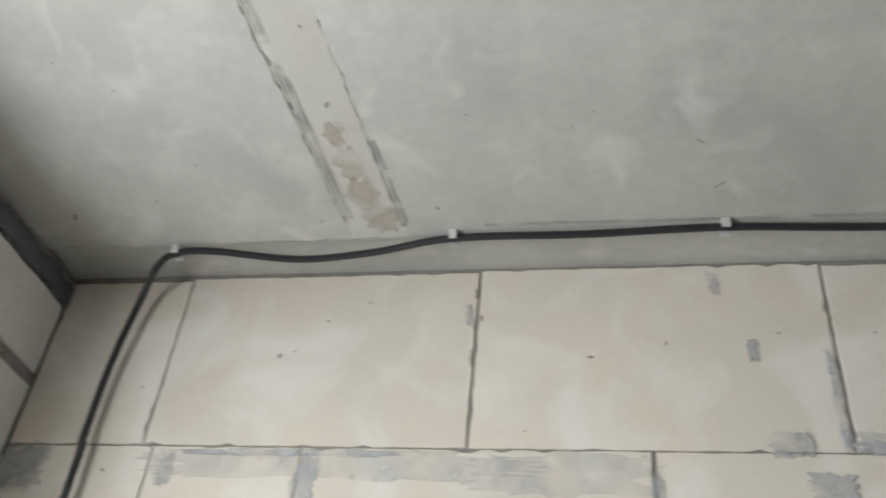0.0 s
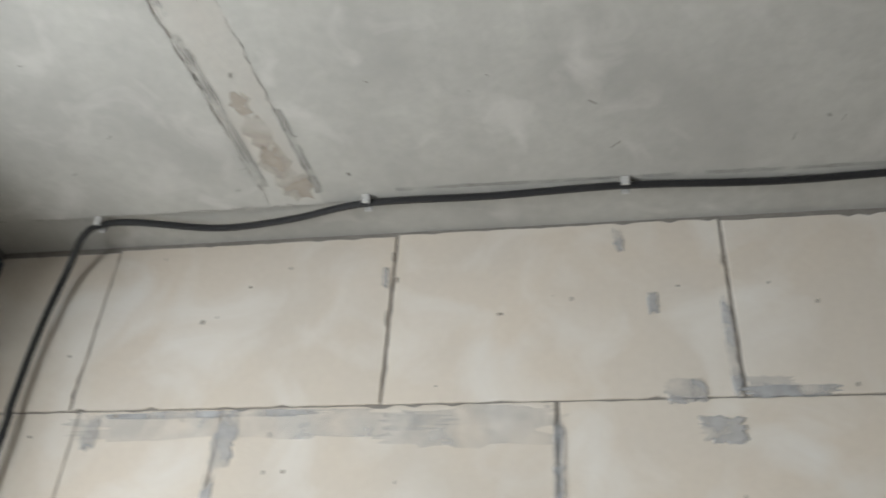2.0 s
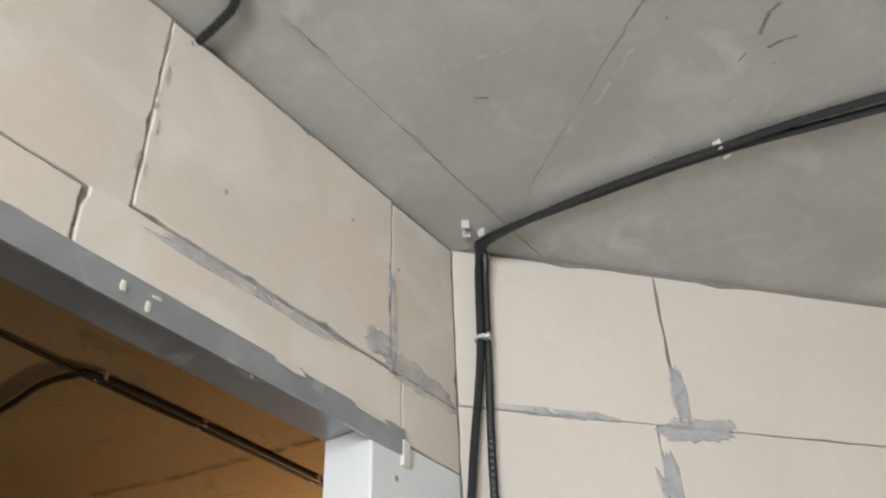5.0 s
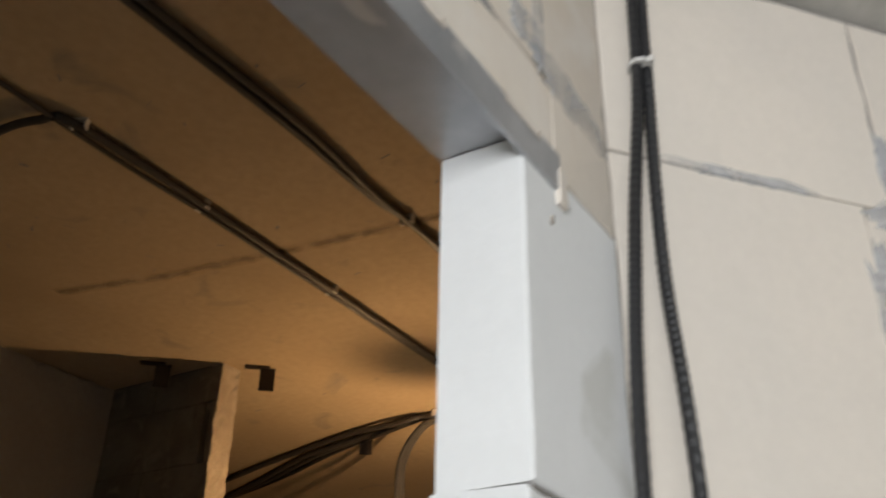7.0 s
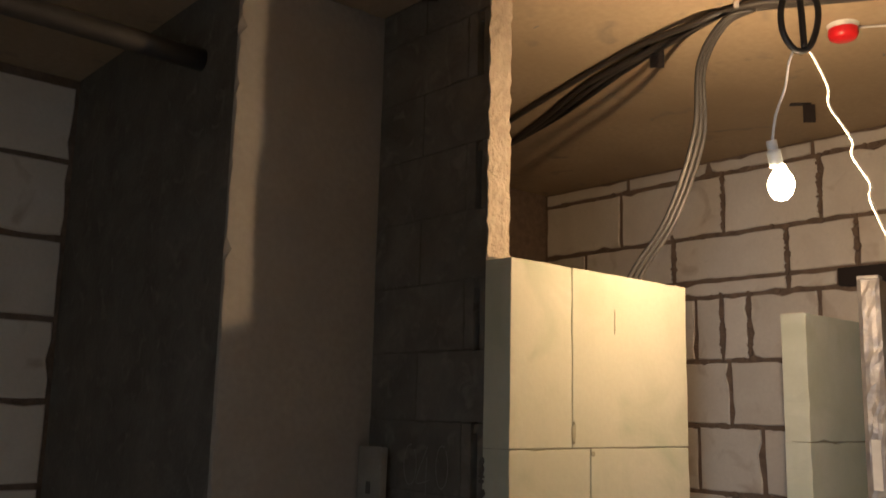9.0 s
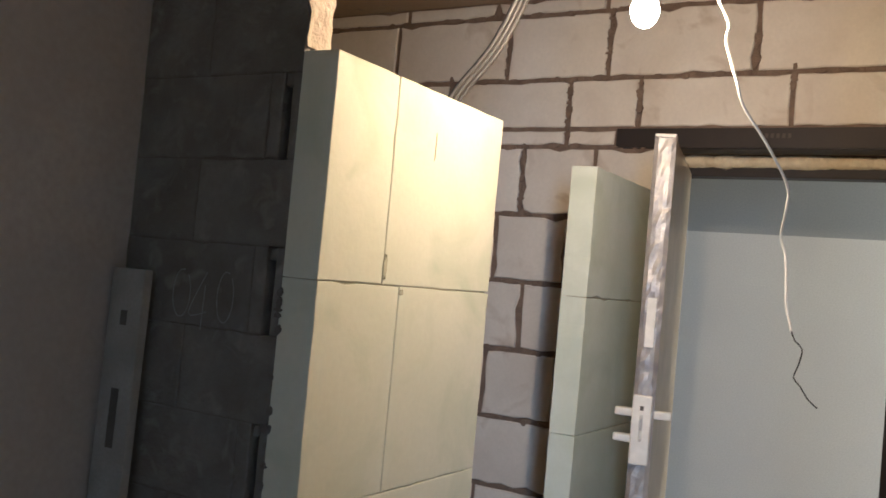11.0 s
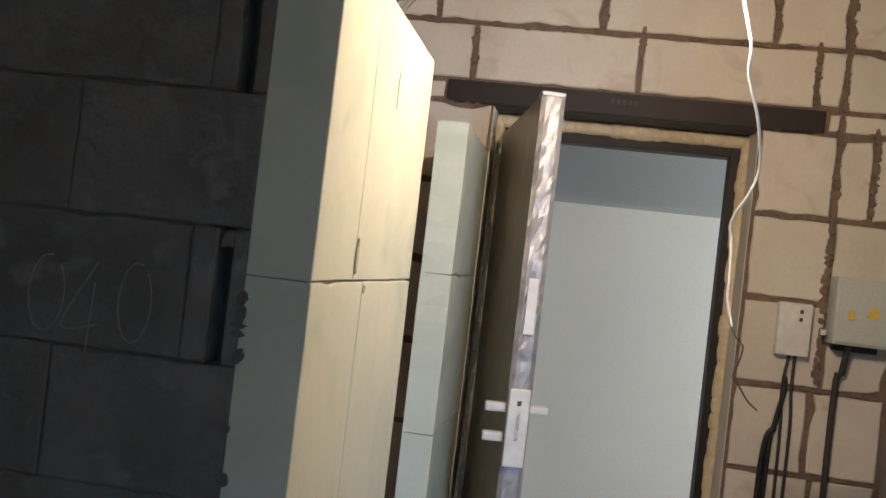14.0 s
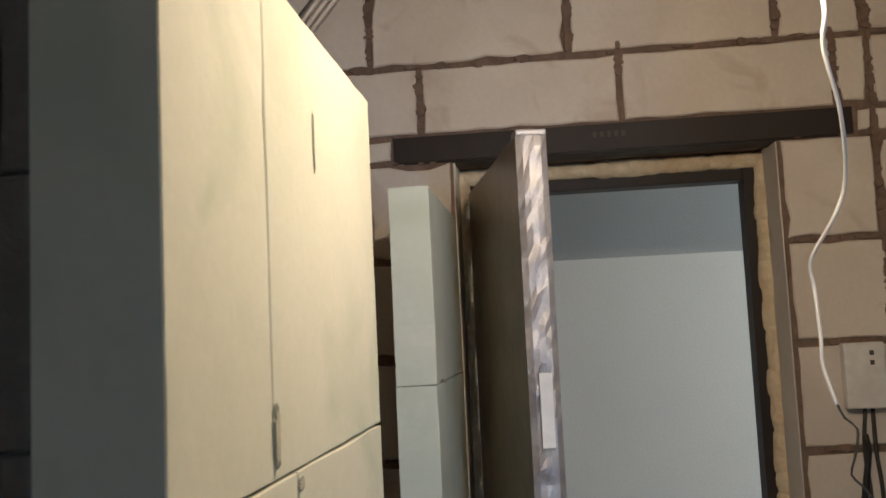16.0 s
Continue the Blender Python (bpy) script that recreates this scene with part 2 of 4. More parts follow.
def tube(pts, r, step=0.02, ribs=0.0, sides=8, bm=None):
    """A round tube along a smooth path; ribs gives a corrugated conduit."""
    bm = bm or bmesh.new()
    path = smooth_path(pts, step)
    rings, up = [], Vector((0.31, 0.2, 0.93)).normalized()
    for i, p in enumerate(path):
        d = (path[min(i + 1, len(path) - 1)] - path[max(i - 1, 0)]).normalized()
        a = d.cross(up)
        if a.length < 0.05:
            a = d.cross(Vector((1, 0, 0)))
        a.normalize()
        b = d.cross(a)
        up = -b if b.dot(up) < 0 else b
        rr = r * (1 - ribs * (i % 2))
        rings.append([bm.verts.new(p + rr * (math.cos(2 * math.pi * k / sides) * a + math.sin(2 * math.pi * k / sides) * b)) for k in range(sides)])
    for q, w in zip(rings, rings[1:]):
        # pair the rings at their nearest corners
        s = min(range(sides), key=lambda k: (w[k].co - q[0].co).length)
        w[:] = w[s:] + w[:s]
        if (w[1].co - q[1].co).length > (w[-1].co - q[1].co).length:
            w[:] = [w[0]] + w[:0:-1]
        for k in range(sides):
            bm.faces.new((q[k], q[(k + 1) % sides], w[(k + 1) % sides], w[k]))
    bm.faces.new(rings[0])
    bm.faces.new(rings[-1])
    return bm


def cable(name, label, pts, r, mat, step=0.02, ribs=0.0, group=""):
    return tagged(part(name, tube(pts, r, step, ribs), mat, None, "", ribs == 0), label, "cable", group)


def tie(parent, x, y, z):
    """A white cable tie round an upright conduit."""
    bm = tube([(x, y, z - 0.003), (x, y, z + 0.003)], 0.0175, 0.01, sides=12)
    add_box(bm, (x - 0.010, y - 0.021, z - 0.004), (x - 0.004, y - 0.014, z + 0.004))
    part("cable_tie", bm, CLIP, parent, "white cable tie")


def worn_block(u0, u1, v0, v1, depth, rough=0.0015, chamfer=0.004, seg=0.05):
    """A block in its wall's frame: u along, v up, face at w = 0 and body behind; edges slightly chipped."""
    bm = bmesh.new()
    nu, nv = max(1, round((u1 - u0) / seg)), max(1, round((v1 - v0) / seg))
    ring = [(u0 + (u1 - u0) * i / nu, v0) for i in range(nu)] + [(u1, v0 + (v1 - v0) * i / nv) for i in range(nv)]
    ring += [(u1 - (u1 - u0) * i / nu, v1) for i in range(nu)] + [(u0, v1 - (v1 - v0) * i / nv) for i in range(nv)]
    uc, vc = (u0 + u1) / 2, (v0 + v1) / 2
    chips = [abs(random.gauss(0, rough)) + (rough * random.uniform(2, 6) if random.random() < 0.06 else 0) for _ in ring]

    def layer(inset, w, worn):
        out = []
        for (u, v), c in zip(ring, chips):
            k = inset + (c if worn else 0)
            uu = u + (k if u < uc else -k) if u in (u0, u1) else u
            vv = v + (k if v < vc else -k) if v in (v0, v1) else v
            out.append(bm.verts.new((uu, w, vv)))
        return out

    a = layer(chamfer, 0.0, True)
    b = layer(0.0, chamfer * 0.9, True)
    c = layer(0.0, depth, False)
    bm.faces.new(a)
    bm.faces.new(c)
    for q, w in ((a, b), (b, c)):
        for i in range(len(q)):
            j = (i + 1) % len(q)
            bm.faces.new((q[i], q[j], w[j], w[i]))
    return bm


def block_rows(parent, m, rows, depth, mat, gap, proud=0.0, rough=0.0015, seg=0.05, chamfer=0.004, tilt=0.0, name="block"):
    """Lay rows of blocks on a wall; each row is z0, z1 and the places of its upright joints, ends included. m: the wall's frame."""
    for z0, z1, js in rows:
        js = sorted(js)
        for a, b in zip(js, js[1:]):
            if b - a < 0.02:
                continue
            g = gap / 2
            bm = worn_block(a + g, b - g, z0 + g, z1 - g, depth, rough, chamfer, seg)
            out = proud + random.uniform(-1, 1) * tilt
            bmesh.ops.transform(bm, matrix=m @ Matrix.Translation((0, -out, 0)), verts=bm.verts)
            part(name, bm, mat, parent)


def blob(bm, m, u, v, su, sv, thick, seed, n=44, square=0.7):
    """A flat smear with a ragged outline on a wall."""
    rnd = random.Random(seed)
    w1, w2 = rnd.uniform(0, 6), rnd.uniform(0, 6)
    thick += rnd.uniform(0, 0.0012)
    ring, inner = [], []
    for i in range(n):
        a = 2 * math.pi * i / n
        k = 0.85 + 0.10 * math.sin(a * 2 + w1) + 0.05 * math.sin(a * 5 + w2) + rnd.uniform(-0.14, 0.14)
        sq = max(abs(math.cos(a)), abs(math.sin(a))) ** square
        x, y = su * k * math.cos(a) / sq, sv * k * math.sin(a) / sq
        ring.append(bm.verts.new(m @ Vector((u + x, 0.0005, v + y))))  # sunk rim
        inner.append(bm.verts.new(m @ Vector((u + x * 0.86, -thick, v + y * 0.86))))
    bm.faces.new(inner)
    for i in range(n):
        j = (i + 1) % n
        bm.faces.new((ring[i], ring[j], inner[j], inner[i]))


ID = Matrix.Identity(4)
HA, HB = 2.70, 2.75          # ceiling heights of the room and of the hall
XC = 3.557                   # corner of the room's front wall and its slanted wall
JL, JR = 2.565, 3.31         # doorway between room and hall
WT = 0.094                   # thickness of the front wall
X3 = 6.825                   # entrance wall
YB = 3.55                    # back wall of hall and bathroom

# ---- floors and ceilings ----
floor = solid("floor", "bare grey cement screed floor", "floor", (-0.4, -4.2, -0.2), (9.2, 4.0, 0.0), SCREED)


def slab(bm, pts, z, mat_index, h=0.12):
    lo = [bm.verts.new((x, y, z)) for x, y in pts]
    hi = [bm.verts.new((x, y, z + h)) for x, y in pts]
    n = len(pts)
    fs = [bm.faces.new(lo), bm.faces.new(hi)] + [bm.faces.new((lo[i], lo[(i + 1) % n], hi[(i + 1) % n], hi[i])) for i in range(n)]
    for f in fs:
        f.material_index = mat_index


def crack(bm, pts, z, w, mat_index, seed, gaps=0.0, stray=1.1):
    """A ragged dark line in short pieces under the ceiling."""
    rnd = random.Random(seed)
    for (x0, y0), (x1, y1) in zip(pts, pts[1:]):
        d = Vector((x1 - x0, y1 - y0))
        k = max(1, int(d.length / 0.018))
        nrm = Vector((-d.y, d.x)).normalized()
        off = [rnd.gauss(0, w * stray) for _ in range(k + 1)]
        for i in range(k):
            if rnd.random() < gaps:
                continue
            ww = w * rnd.uniform(0.25 if stray > 1 else 0.7, 1.0)
            a, b = Vector((x0, y0)) + d * (i / k) + nrm * off[i], Vector((x0, y0)) + d * ((i + 1) / k) + nrm * off[i + 1]
            vs = [bm.verts.new((p.x, p.y, z)) for p in (a + nrm * ww, b + nrm * ww, b - nrm * ww, a - nrm * ww)]
            bm.faces.new(vs).material_index = mat_index


def seam_x(x, y):
    return x + 0.075 * (y + 0.15)


bm = bmesh.new()
BACK = -4.1
edges = [(-0.02, -0.02), (0.715, 0.835), (2.105, 2.105), (3.19, 3.19), (5.6, 5.6)]
for (a0, a1), (b0, b1) in zip(edges, edges[1:]):
    slab(bm, [(seam_x(a1, -0.13), -0.13), (seam_x(b0, -0.13), -0.13), (seam_x(b0, BACK), BACK), (seam_x(a1, BACK), BACK)], HA, 0)
    slab(bm, [(seam_x(b0, -0.13), -0.13), (seam_x(b1, -0.13), -0.13), (seam_x(b1, BACK), BACK), (seam_x(b0, BACK), BACK)], HA + 0.0008, 1) if b1 > b0 else None

def strip_z(x):
    """Underside of the filled strip along the front wall: slightly recessed, falling to the corner."""
    return HA + 0.015 - 0.02 * max(0.0, x - 1.9) / 1.66


for x0, x1 in ((-0.02, 1.9), (1.9, 3.58)):
    lo = [bm.verts.new((x, y, strip_z(x))) for x, y in ((x0, 0.05), (x1, 0.05), (x1, -0.129), (x0, -0.129))]
    hi = [bm.verts.new((v.co.x, v.co.y, HA + 0.12)) for v in lo]
    for f in [lo, hi] + [(lo[i], lo[(i + 1) % 4], hi[(i + 1) % 4], hi[i]) for i in range(4)]:
        bm.faces.new(f)
slab(bm, [(3.58, 0.05), (5.6, 0.05), (5.6, -0.129), (3.58, -0.129)], HA - 0.002, 0)
z = HA - 0.0006
crack(bm, [(seam_x(0.715, y), y) for y in (-0.17, -0.5, -0.9, -1.5)], z, 0.0019, 3, 1, 0.4)
crack(bm, [(seam_x(0.716, y), y) for y in (-0.3, -0.62)], z - 0.0002, 0.0026, 2, 11, 0.72)
crack(bm, [(seam_x(0.835, y), y) for y in (-0.17, -0.5, -0.9, -1.5)], z, 0.0015, 3, 2, 0.25)
crack(bm, [(3.50, -0.22), (3.426, -0.319), (3.32, -0.464), (3.214, -0.611), (3.114, -0.753), (2.95, -0.98)], z, 0.0024, 6, 3, 0.05, 0.5)
crack(bm, [(3.43, -0.33), (3.35, -0.475), (3.244, -0.62), (3.14, -0.763)], z, 0.004, 4, 13, 0.3)
crack(bm, [(3.32, -0.464), (3.214, -0.611), (3.114, -0.753)], z - 0.0003, 0.0010, 3, 4, 0.6)
crack(bm, [(3.10, -0.15), (3.144, -0.2), (3.167, -0.324), (3.2, -0.42)], z, 0.0035, 4, 14, 0.35)
for k, w in enumerate((0.004, 0.009, 0.005)):
    crack(bm, [(seam_x(0.722, y) + 0.006 * k, y) for y in (-0.2, -0.4, -0.62, -0.8)], z - 0.0003 - 0.0001 * k, w, 6, 90 + k, 0.05, 0.12)
    crack(bm, [(seam_x(0.845, y) - 0.006 * k, y) for y in (-0.17, -0.3, -0.42)], z - 0.0003 - 0.0001 * k, w, 6, 95 + k, 0.05, 0.12)
crack(bm, [(1.0, -0.165), (2.8, -0.15)], z - 0.0002, 0.006, 6, 99, 0.05, 0.15)
for seed in range(7):
    w = random.Random(seed + 500)
    crack(bm, [(seam_x(2.105, y) + w.uniform(-0.012, 0.012), y) for y in (-0.17, -0.45, -0.8, -1.3)], z - 0.0002 - 0.0001 * seed, 0.010, 4, seed + 60, 0.35)
crack(bm, [(0.05, -0.134), (3.5, -0.134)], z, 0.0013, 3, 5, 0.45)
rnd = random.Random(9)
for _ in range(150):
    x, y = rnd.uniform(0.1, 3.6), rnd.uniform(-2.0, -0.16)
    a, ln = rnd.uniform(0, 3.14), rnd.uniform(0.004, 0.022)
    crack(bm, [(x, y), (x + ln * math.cos(a), y + ln * math.sin(a))], z, rnd.uniform(0.001, 0.004), 3, rnd.random())
for k, (x, y, dx, dy) in enumerate([(3.358, -0.762, 0.057, 0.089), (3.436, -0.764, -0.005, 0.05), (2.62, -0.36, 0.03, 0.0), (2.9, -0.62, 0.05, 0.04), (1.55, -0.5, 0.02, -0.02), (1.7, -0.42, 0.03, -0.01), (2.3, -0.55, 0.04, 0.0)]):
    crack(bm, [(x, y), (x + dx, y + dy)], z - 0.0002, 0.0035, 3, 80 + k, 0.25)
for k, (x, y, size) in enumerate([(0.775, -0.27, 0.042), (0.765, -0.36, 0.038), (0.79, -0.19, 0.044), (0.755, -0.44, 0.026)]):
    rnd = random.Random(k + 40)
    vs = [bm.verts.new((x + size * rnd.uniform(0.5, 1.1) * math.cos(a), y + 1.5 * size * rnd.uniform(0.5, 1.1) * math.sin(a), HA + 0.0002)) for a in np.linspace(0, 5.8, 16)]
    bm.faces.new(vs).material_index = 5
ceiling_room = tagged(part("ceiling_room", bm, [CONCRETE, SEAM, GAP_DARK, JOINT, SEAM_LIGHT, STAIN, SMUDGE]), "grey concrete slab ceiling with stained mortar seams", "ceiling", kind="structure")

bm = bmesh.new()
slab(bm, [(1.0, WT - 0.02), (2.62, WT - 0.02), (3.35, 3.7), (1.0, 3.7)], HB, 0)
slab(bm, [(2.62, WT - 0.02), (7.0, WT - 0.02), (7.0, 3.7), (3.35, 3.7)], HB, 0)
# painted shade bands along the slab joint
for k in range(4):
    crack(bm, [(3.98 + 0.006 * k, 1.75), (4.06 + 0.006 * k, 1.42), (4.11 + 0.006 * k, 1.05), (4.15 + 0.006 * k, 0.72), (4.2, 0.3)], HB - 0.0010 - 0.0002 * k, 0.014, 2, 6 + k, 0.0, 0.1)
rnd = random.Random(19)
for _ in range(60):
    x, y = rnd.uniform(3.0, 6.6), rnd.uniform(0.2, 2.6)
    a, ln = rnd.uniform(0, 3.14), rnd.uniform(0.006, 0.03)
    crack(bm, [(x, y), (x + ln * math.cos(a), y + ln * math.sin(a))], HB - 0.0008, rnd.uniform(0.002, 0.006), 1, rnd.random())
ceiling_hall = tagged(part("ceiling_hall", bm, [CONCRETE_HALL_WARM, JOINT, HALL_SEAM_SHADE]), "stained concrete hall ceiling with the bulb's warm light in its colour", "ceiling", kind="structure")

# ---- front wall of the room, with the doorway ----
bm = bmesh.new()
IN = 0.004
add_box(bm, (-0.0, IN, 0), (2.355, WT - IN, HA + 0.03))
add_box(bm, (2.355, IN, 0), (JL - 0.014, WT - IN, 2.165))
add_box(bm, (2.355, IN, 2.23), (JL - 0.014, WT - IN, HA + 0.03))
add_box(bm, (JR + 0.014, IN, 0), (6.9, WT - IN, HA + 0.045))
add_box(bm, (JL - 0.014, IN, 2.252), (JR + 0.014, WT - IN, HA + 0.045))
wall_front = tagged(part("wall_front", bm, JOINT), "partition of large cream gypsum blocks with glued joints", "wall", kind="structure")
TOP = 2.692
block_rows(wall_front, ID, [
    (2.285, 2.698, [0.0, 0.305]),
    (2.285, 2.704, [0.305, 0.971]),
    (2.285, 2.709, [0.973, 1.667]),
    (2.285, 2.702, [1.670, 2.284]),
    (2.305, 2.702, [2.286, 2.446]),
    (2.309, 2.699, [2.448, 2.546]),
    (2.313, 2.694, [2.5515, 2.821]),
    (2.325, 2.690, [2.822, 3.36]),
    (2.325, 2.687, [3.362, XC]),
], WT - 0.002, CREAM, 0.002, 0.0, 0.0011, seg=0.02, chamfer=0.0015, tilt=0.0007)
block_rows(wall_front, ID, [
    (1.785, 2.285, [0.0, 0.33, 0.645, 1.317]), (1.785, 2.285, [1.322, 2.005]),
    (1.285, 1.785, [0.0, 0.3, 0.97, 1.64, 2.3, JL]),
    (0.785, 1.285, [0.0, 0.65, 1.32, 2.0, JL]), (0.285, 0.785, [0.0, 0.3, 0.97, 1.64, 2.3, JL]), (0.0, 0.285, [0.0, 0.65, 1.32, 2.0, JL]),
    (2.224, 2.311, [2.563, 2.752]), (2.224, 2.322, [2.755, 3.39]),
    (2.202, 2.325, [3.39, XC]),
], WT - 0.002, CREAM, 0.002, 0.0, 0.0011, seg=0.02, chamfer=0.0015, tilt=0.0007)
block_rows(wall_front, ID, [(1.852, 2.202, [JR, XC])], WT, JAMB_DAYLIT, 0.001, 0.0015, 0.0015, chamfer=0.003)
block_rows(wall_front, ID, [(1.36, 1.852, [JR - 0.006, XC]), (0.86, 1.36, [JR, XC]), (0.36, 0.86, [JR, XC]), (0.0, 0.36, [JR, XC])], WT, JAMB_DAYLIT, 0.001, 0.0, 0.002, seg=0.03, chamfer=0.002)


def cut_block(outline, depth, proud, mat, parent, name="block"):
    """A block cut to an outline in the wall's plane, with a small worn edge."""
    bm = bmesh.new()
    cx, cz = sum(p[0] for p in outline) / len(outline), sum(p[1] for p in outline) / len(outline)
    pts = []
    for (x0, z0), (x1, z1) in zip(outline, outline[1:] + outline[:1]):
        k = max(1, int(math.hypot(x1 - x0, z1 - z0) / 0.02))
        pts += [(x0 + (x1 - x0) * i / k + random.gauss(0, 0.0006), z0 + (z1 - z0) * i / k + random.gauss(0, 0.0006)) for i in range(k)]
    size = max(math.hypot(x - cx, zz - cz) for x, zz in pts)
    q = 1 - 0.002 / size
    rings = [[bm.verts.new((cx + (x - cx) * f, w - proud, cz + (zz - cz) * f)) for x, zz in pts] for f, w in ((q, 0.0), (1.0, 0.002), (1.0, depth))]
    bm.faces.new(rings[0])
    bm.faces.new(rings[2])
    for a, b in zip(rings, rings[1:]):
        for i in range(len(a)):
            j = (i + 1) % len(a)
            bm.faces.new((a[i], a[j], b[j], b[i]))
    return part(name, bm, mat, parent)


# pieces cut round the end of the lintel
cut_block([(2.006, 1.786), (2.5645, 1.786), (2.5645, 2.174), (2.392, 2.176), (2.384, 2.172), (2.366, 2.178), (2.368, 2.206), (2.376, 2.215), (2.352, 2.238), (2.333, 2.266), (2.326, 2.284), (2.304, 2.300), (2.287, 2.302), (2.284, 2.284), (2.006, 2.284)], WT - 0.002, 0.0, CREAM, wall_front)
cut_block([(2.384, 2.222), (2.474, 2.222), (2.474, 2.305), (2.309, 2.302), (2.329, 2.286), (2.336, 2.268), (2.356, 2.240), (2.380, 2.217)], WT - 0.002, 0.0, CREAM, wall_front)
cut_block([(2.479, 2.226), (2.560, 2.224), (2.560, 2.306), (2.52, 2.308), (2.484, 2.303)], WT - 0.002, 0.010, CREAM, wall_front)
bm = bmesh.new()
for k, (u, v, su, sv) in enumerate([(0.72, 2.247, 0.40, 0.036), (0.36, 2.243, 0.022, 0.042), (1.15, 2.235, 0.22, 0.045), (2.12, 2.255, 0.17, 0.042), (0.04, 2.23, 0.06, 0.07), (2.465, 2.25, 0.022, 0.03), (1.72, 2.31, 0.05, 0.02)]):
    blob(bm, Matrix.Translation((0, -0.0008, 0)), u, v, su, sv, 0.0012, 400 + k, 60)
part("glue_wash", bm, WASH, wall_front, "pale blue-grey glue wiped thin below the joint")
# glue smears along the joints
bm = bmesh.new()
for k, (u, v, su, sv) in enumerate([
        (0.05, 2.235, 0.07, 0.05), (0.62, 2.272, 0.26, 0.010), (0.66, 2.21, 0.03, 0.06), (0.37, 2.235, 0.018, 0.045), (1.75, 2.295, 0.09, 0.016),
        (1.62, 2.22, 0.05, 0.03), (1.55, 2.30, 0.035, 0.028), (1.585, 2.30, 0.016, 0.03), (1.515, 2.5, 0.012, 0.032), (1.455, 2.66, 0.012, 0.035), (0.955, 2.59, 0.008, 0.03),
        (2.06, 2.295, 0.075, 0.035), (2.2, 2.272, 0.14, 0.018), (2.01, 2.1, 0.018, 0.17), (2.43, 2.5, 0.012, 0.045), (3.05, 2.312, 0.22, 0.014),
        (3.36, 2.42, 0.014, 0.12), (3.44, 2.335, 0.11, 0.03), (3.33, 2.36, 0.04, 0.03), (1.655, 2.4, 0.012, 0.12), (1.32, 2.15, 0.014, 0.1), (0.645, 2.05, 0.014, 0.12)]):
    blob(bm, Matrix.Translation((0, -0.0015, 0)), u, v, su, sv, 0.0015, k)
part("glue_smear", bm, GLUE, wall_front, "grey glue smeared over the joints")
bm = bmesh.new()
rnd = random.Random(31)
for k in range(46):
    blob(bm, Matrix.Translation((0, -0.0022, 0)), rnd.uniform(0.1, 3.4), rnd.uniform(2.0, 2.68), rnd.uniform(0.002, 0.009), rnd.uniform(0.002, 0.006), 0.0004, 900 + k, 12)
for k in range(30):
    blob(bm, Matrix.Translation((0, -0.0022, 0)), rnd.choice((0.972, 1.668, 2.284, 2.446, 2.548, 2.821)) + rnd.gauss(0, 0.006), rnd.uniform(2.32, 2.68), rnd.uniform(0.002, 0.005), rnd.uniform(0.006, 0.025), 0.0004, 950 + k, 12)
part("scuff", bm, material("wall_scuff", (0.50, 0.44, 0.38), scale=40, patchy=0.75), wall_front, "small scuffs and chips")
# steel angle over the doorway
lintel = thing("lintel_angle", "grey galvanised steel angle lintel over the doorway", "lintel", kind="structure")
bm = bmesh.new()
add_box(bm, (2.388, -0.006, 2.177), (3.392, 0.0, 2.223), 0, 0.001)
part("front_flange", bm, STEEL, lintel)
part("soffit_flange", box((JL + 0.002, 0.0, 2.203), (3.392, WT + 0.002, 2.208), 0.001), STEEL, lintel)
# near-black panel closes the hole and paints its deep shade
part("recess", box((2.357, 0.068, 2.167), (2.56, 0.078, 2.228), 0.0), GAP_DARK, lintel, "dark panel painting the shade in the hole at the angle's end")
bm = bmesh.new()
for k, (u, v, su, sv) in enumerate([(2.62, 2.212, 0.02, 0.010), (2.83, 2.200, 0.004, 0.010), (2.47, 2.215, 0.022, 0.008), (2.87, 2.19, 0.004, 0.009), (2.88, 2.208, 0.008, 0.003), (2.58, 2.182, 0.006, 0.012), (3.12, 2.218, 0.04, 0.006), (3.3, 2.218, 0.05, 0.006)]):
    blob(bm, Matrix.Translation((0, -0.0075, 0)), u, v, su, sv, 0.001, 600 + k)
part("plaster_splash", bm, PALE, lintel, "splashes of pale glue")
part("plaster_chip", box((3.385, -0.008, 2.16), (3.405, 0.0, 2.205), 0.003), PALE, lintel)

# ---- slanted wall ----
SL = Matrix.Translation((XC, 0, 0)) @ Matrix.Rotation(radians(-40), 4, "Z")
wall_slant = tagged(part("wall_slanted", box((0.0, IN, 0), (2.6, 0.12, HA + 0.04), 0, SL), JOINT), "slanted partition of cream gypsum blocks", "wall", kind="structure")
block_rows(wall_slant, SL, [
    (2.335, TOP, [0.0, 0.452, 1.12, 1.66, 2.6]), (1.835, 2.335, [0.0, 0.395, 1.06, 1.7, 2.6]), (1.335, 1.835, [0.0, 0.33, 1.0, 1.66, 2.6]),
    (0.835, 1.335, [0.0, 0.37, 1.04, 1.7, 2.6]), (0.335, 0.835, [0.0, 0.33, 1.0, 1.66, 2.6]), (0.0, 0.335, [0.0, 0.37, 1.04, 1.7, 2.6])], 0.1, PALE, 0.002, chamfer=0.0015, tilt=0.001)
bm = bmesh.new()
for k, (u, v, su, sv) in enumerate([(0.40, 2.1, 0.03, 0.2), (0.457, 2.40, 0.018, 0.09), (0.48, 2.33, 0.09, 0.03), (0.2, 2.338, 0.13, 0.012), (0.4, 1.85, 0.04, 0.08)]):
    blob(bm, SL @ Matrix.Translation((0, -0.001, 0)), u, v, su, sv, 0.0015, 70 + k)
part("glue_smear", bm, GLUE, wall_slant)

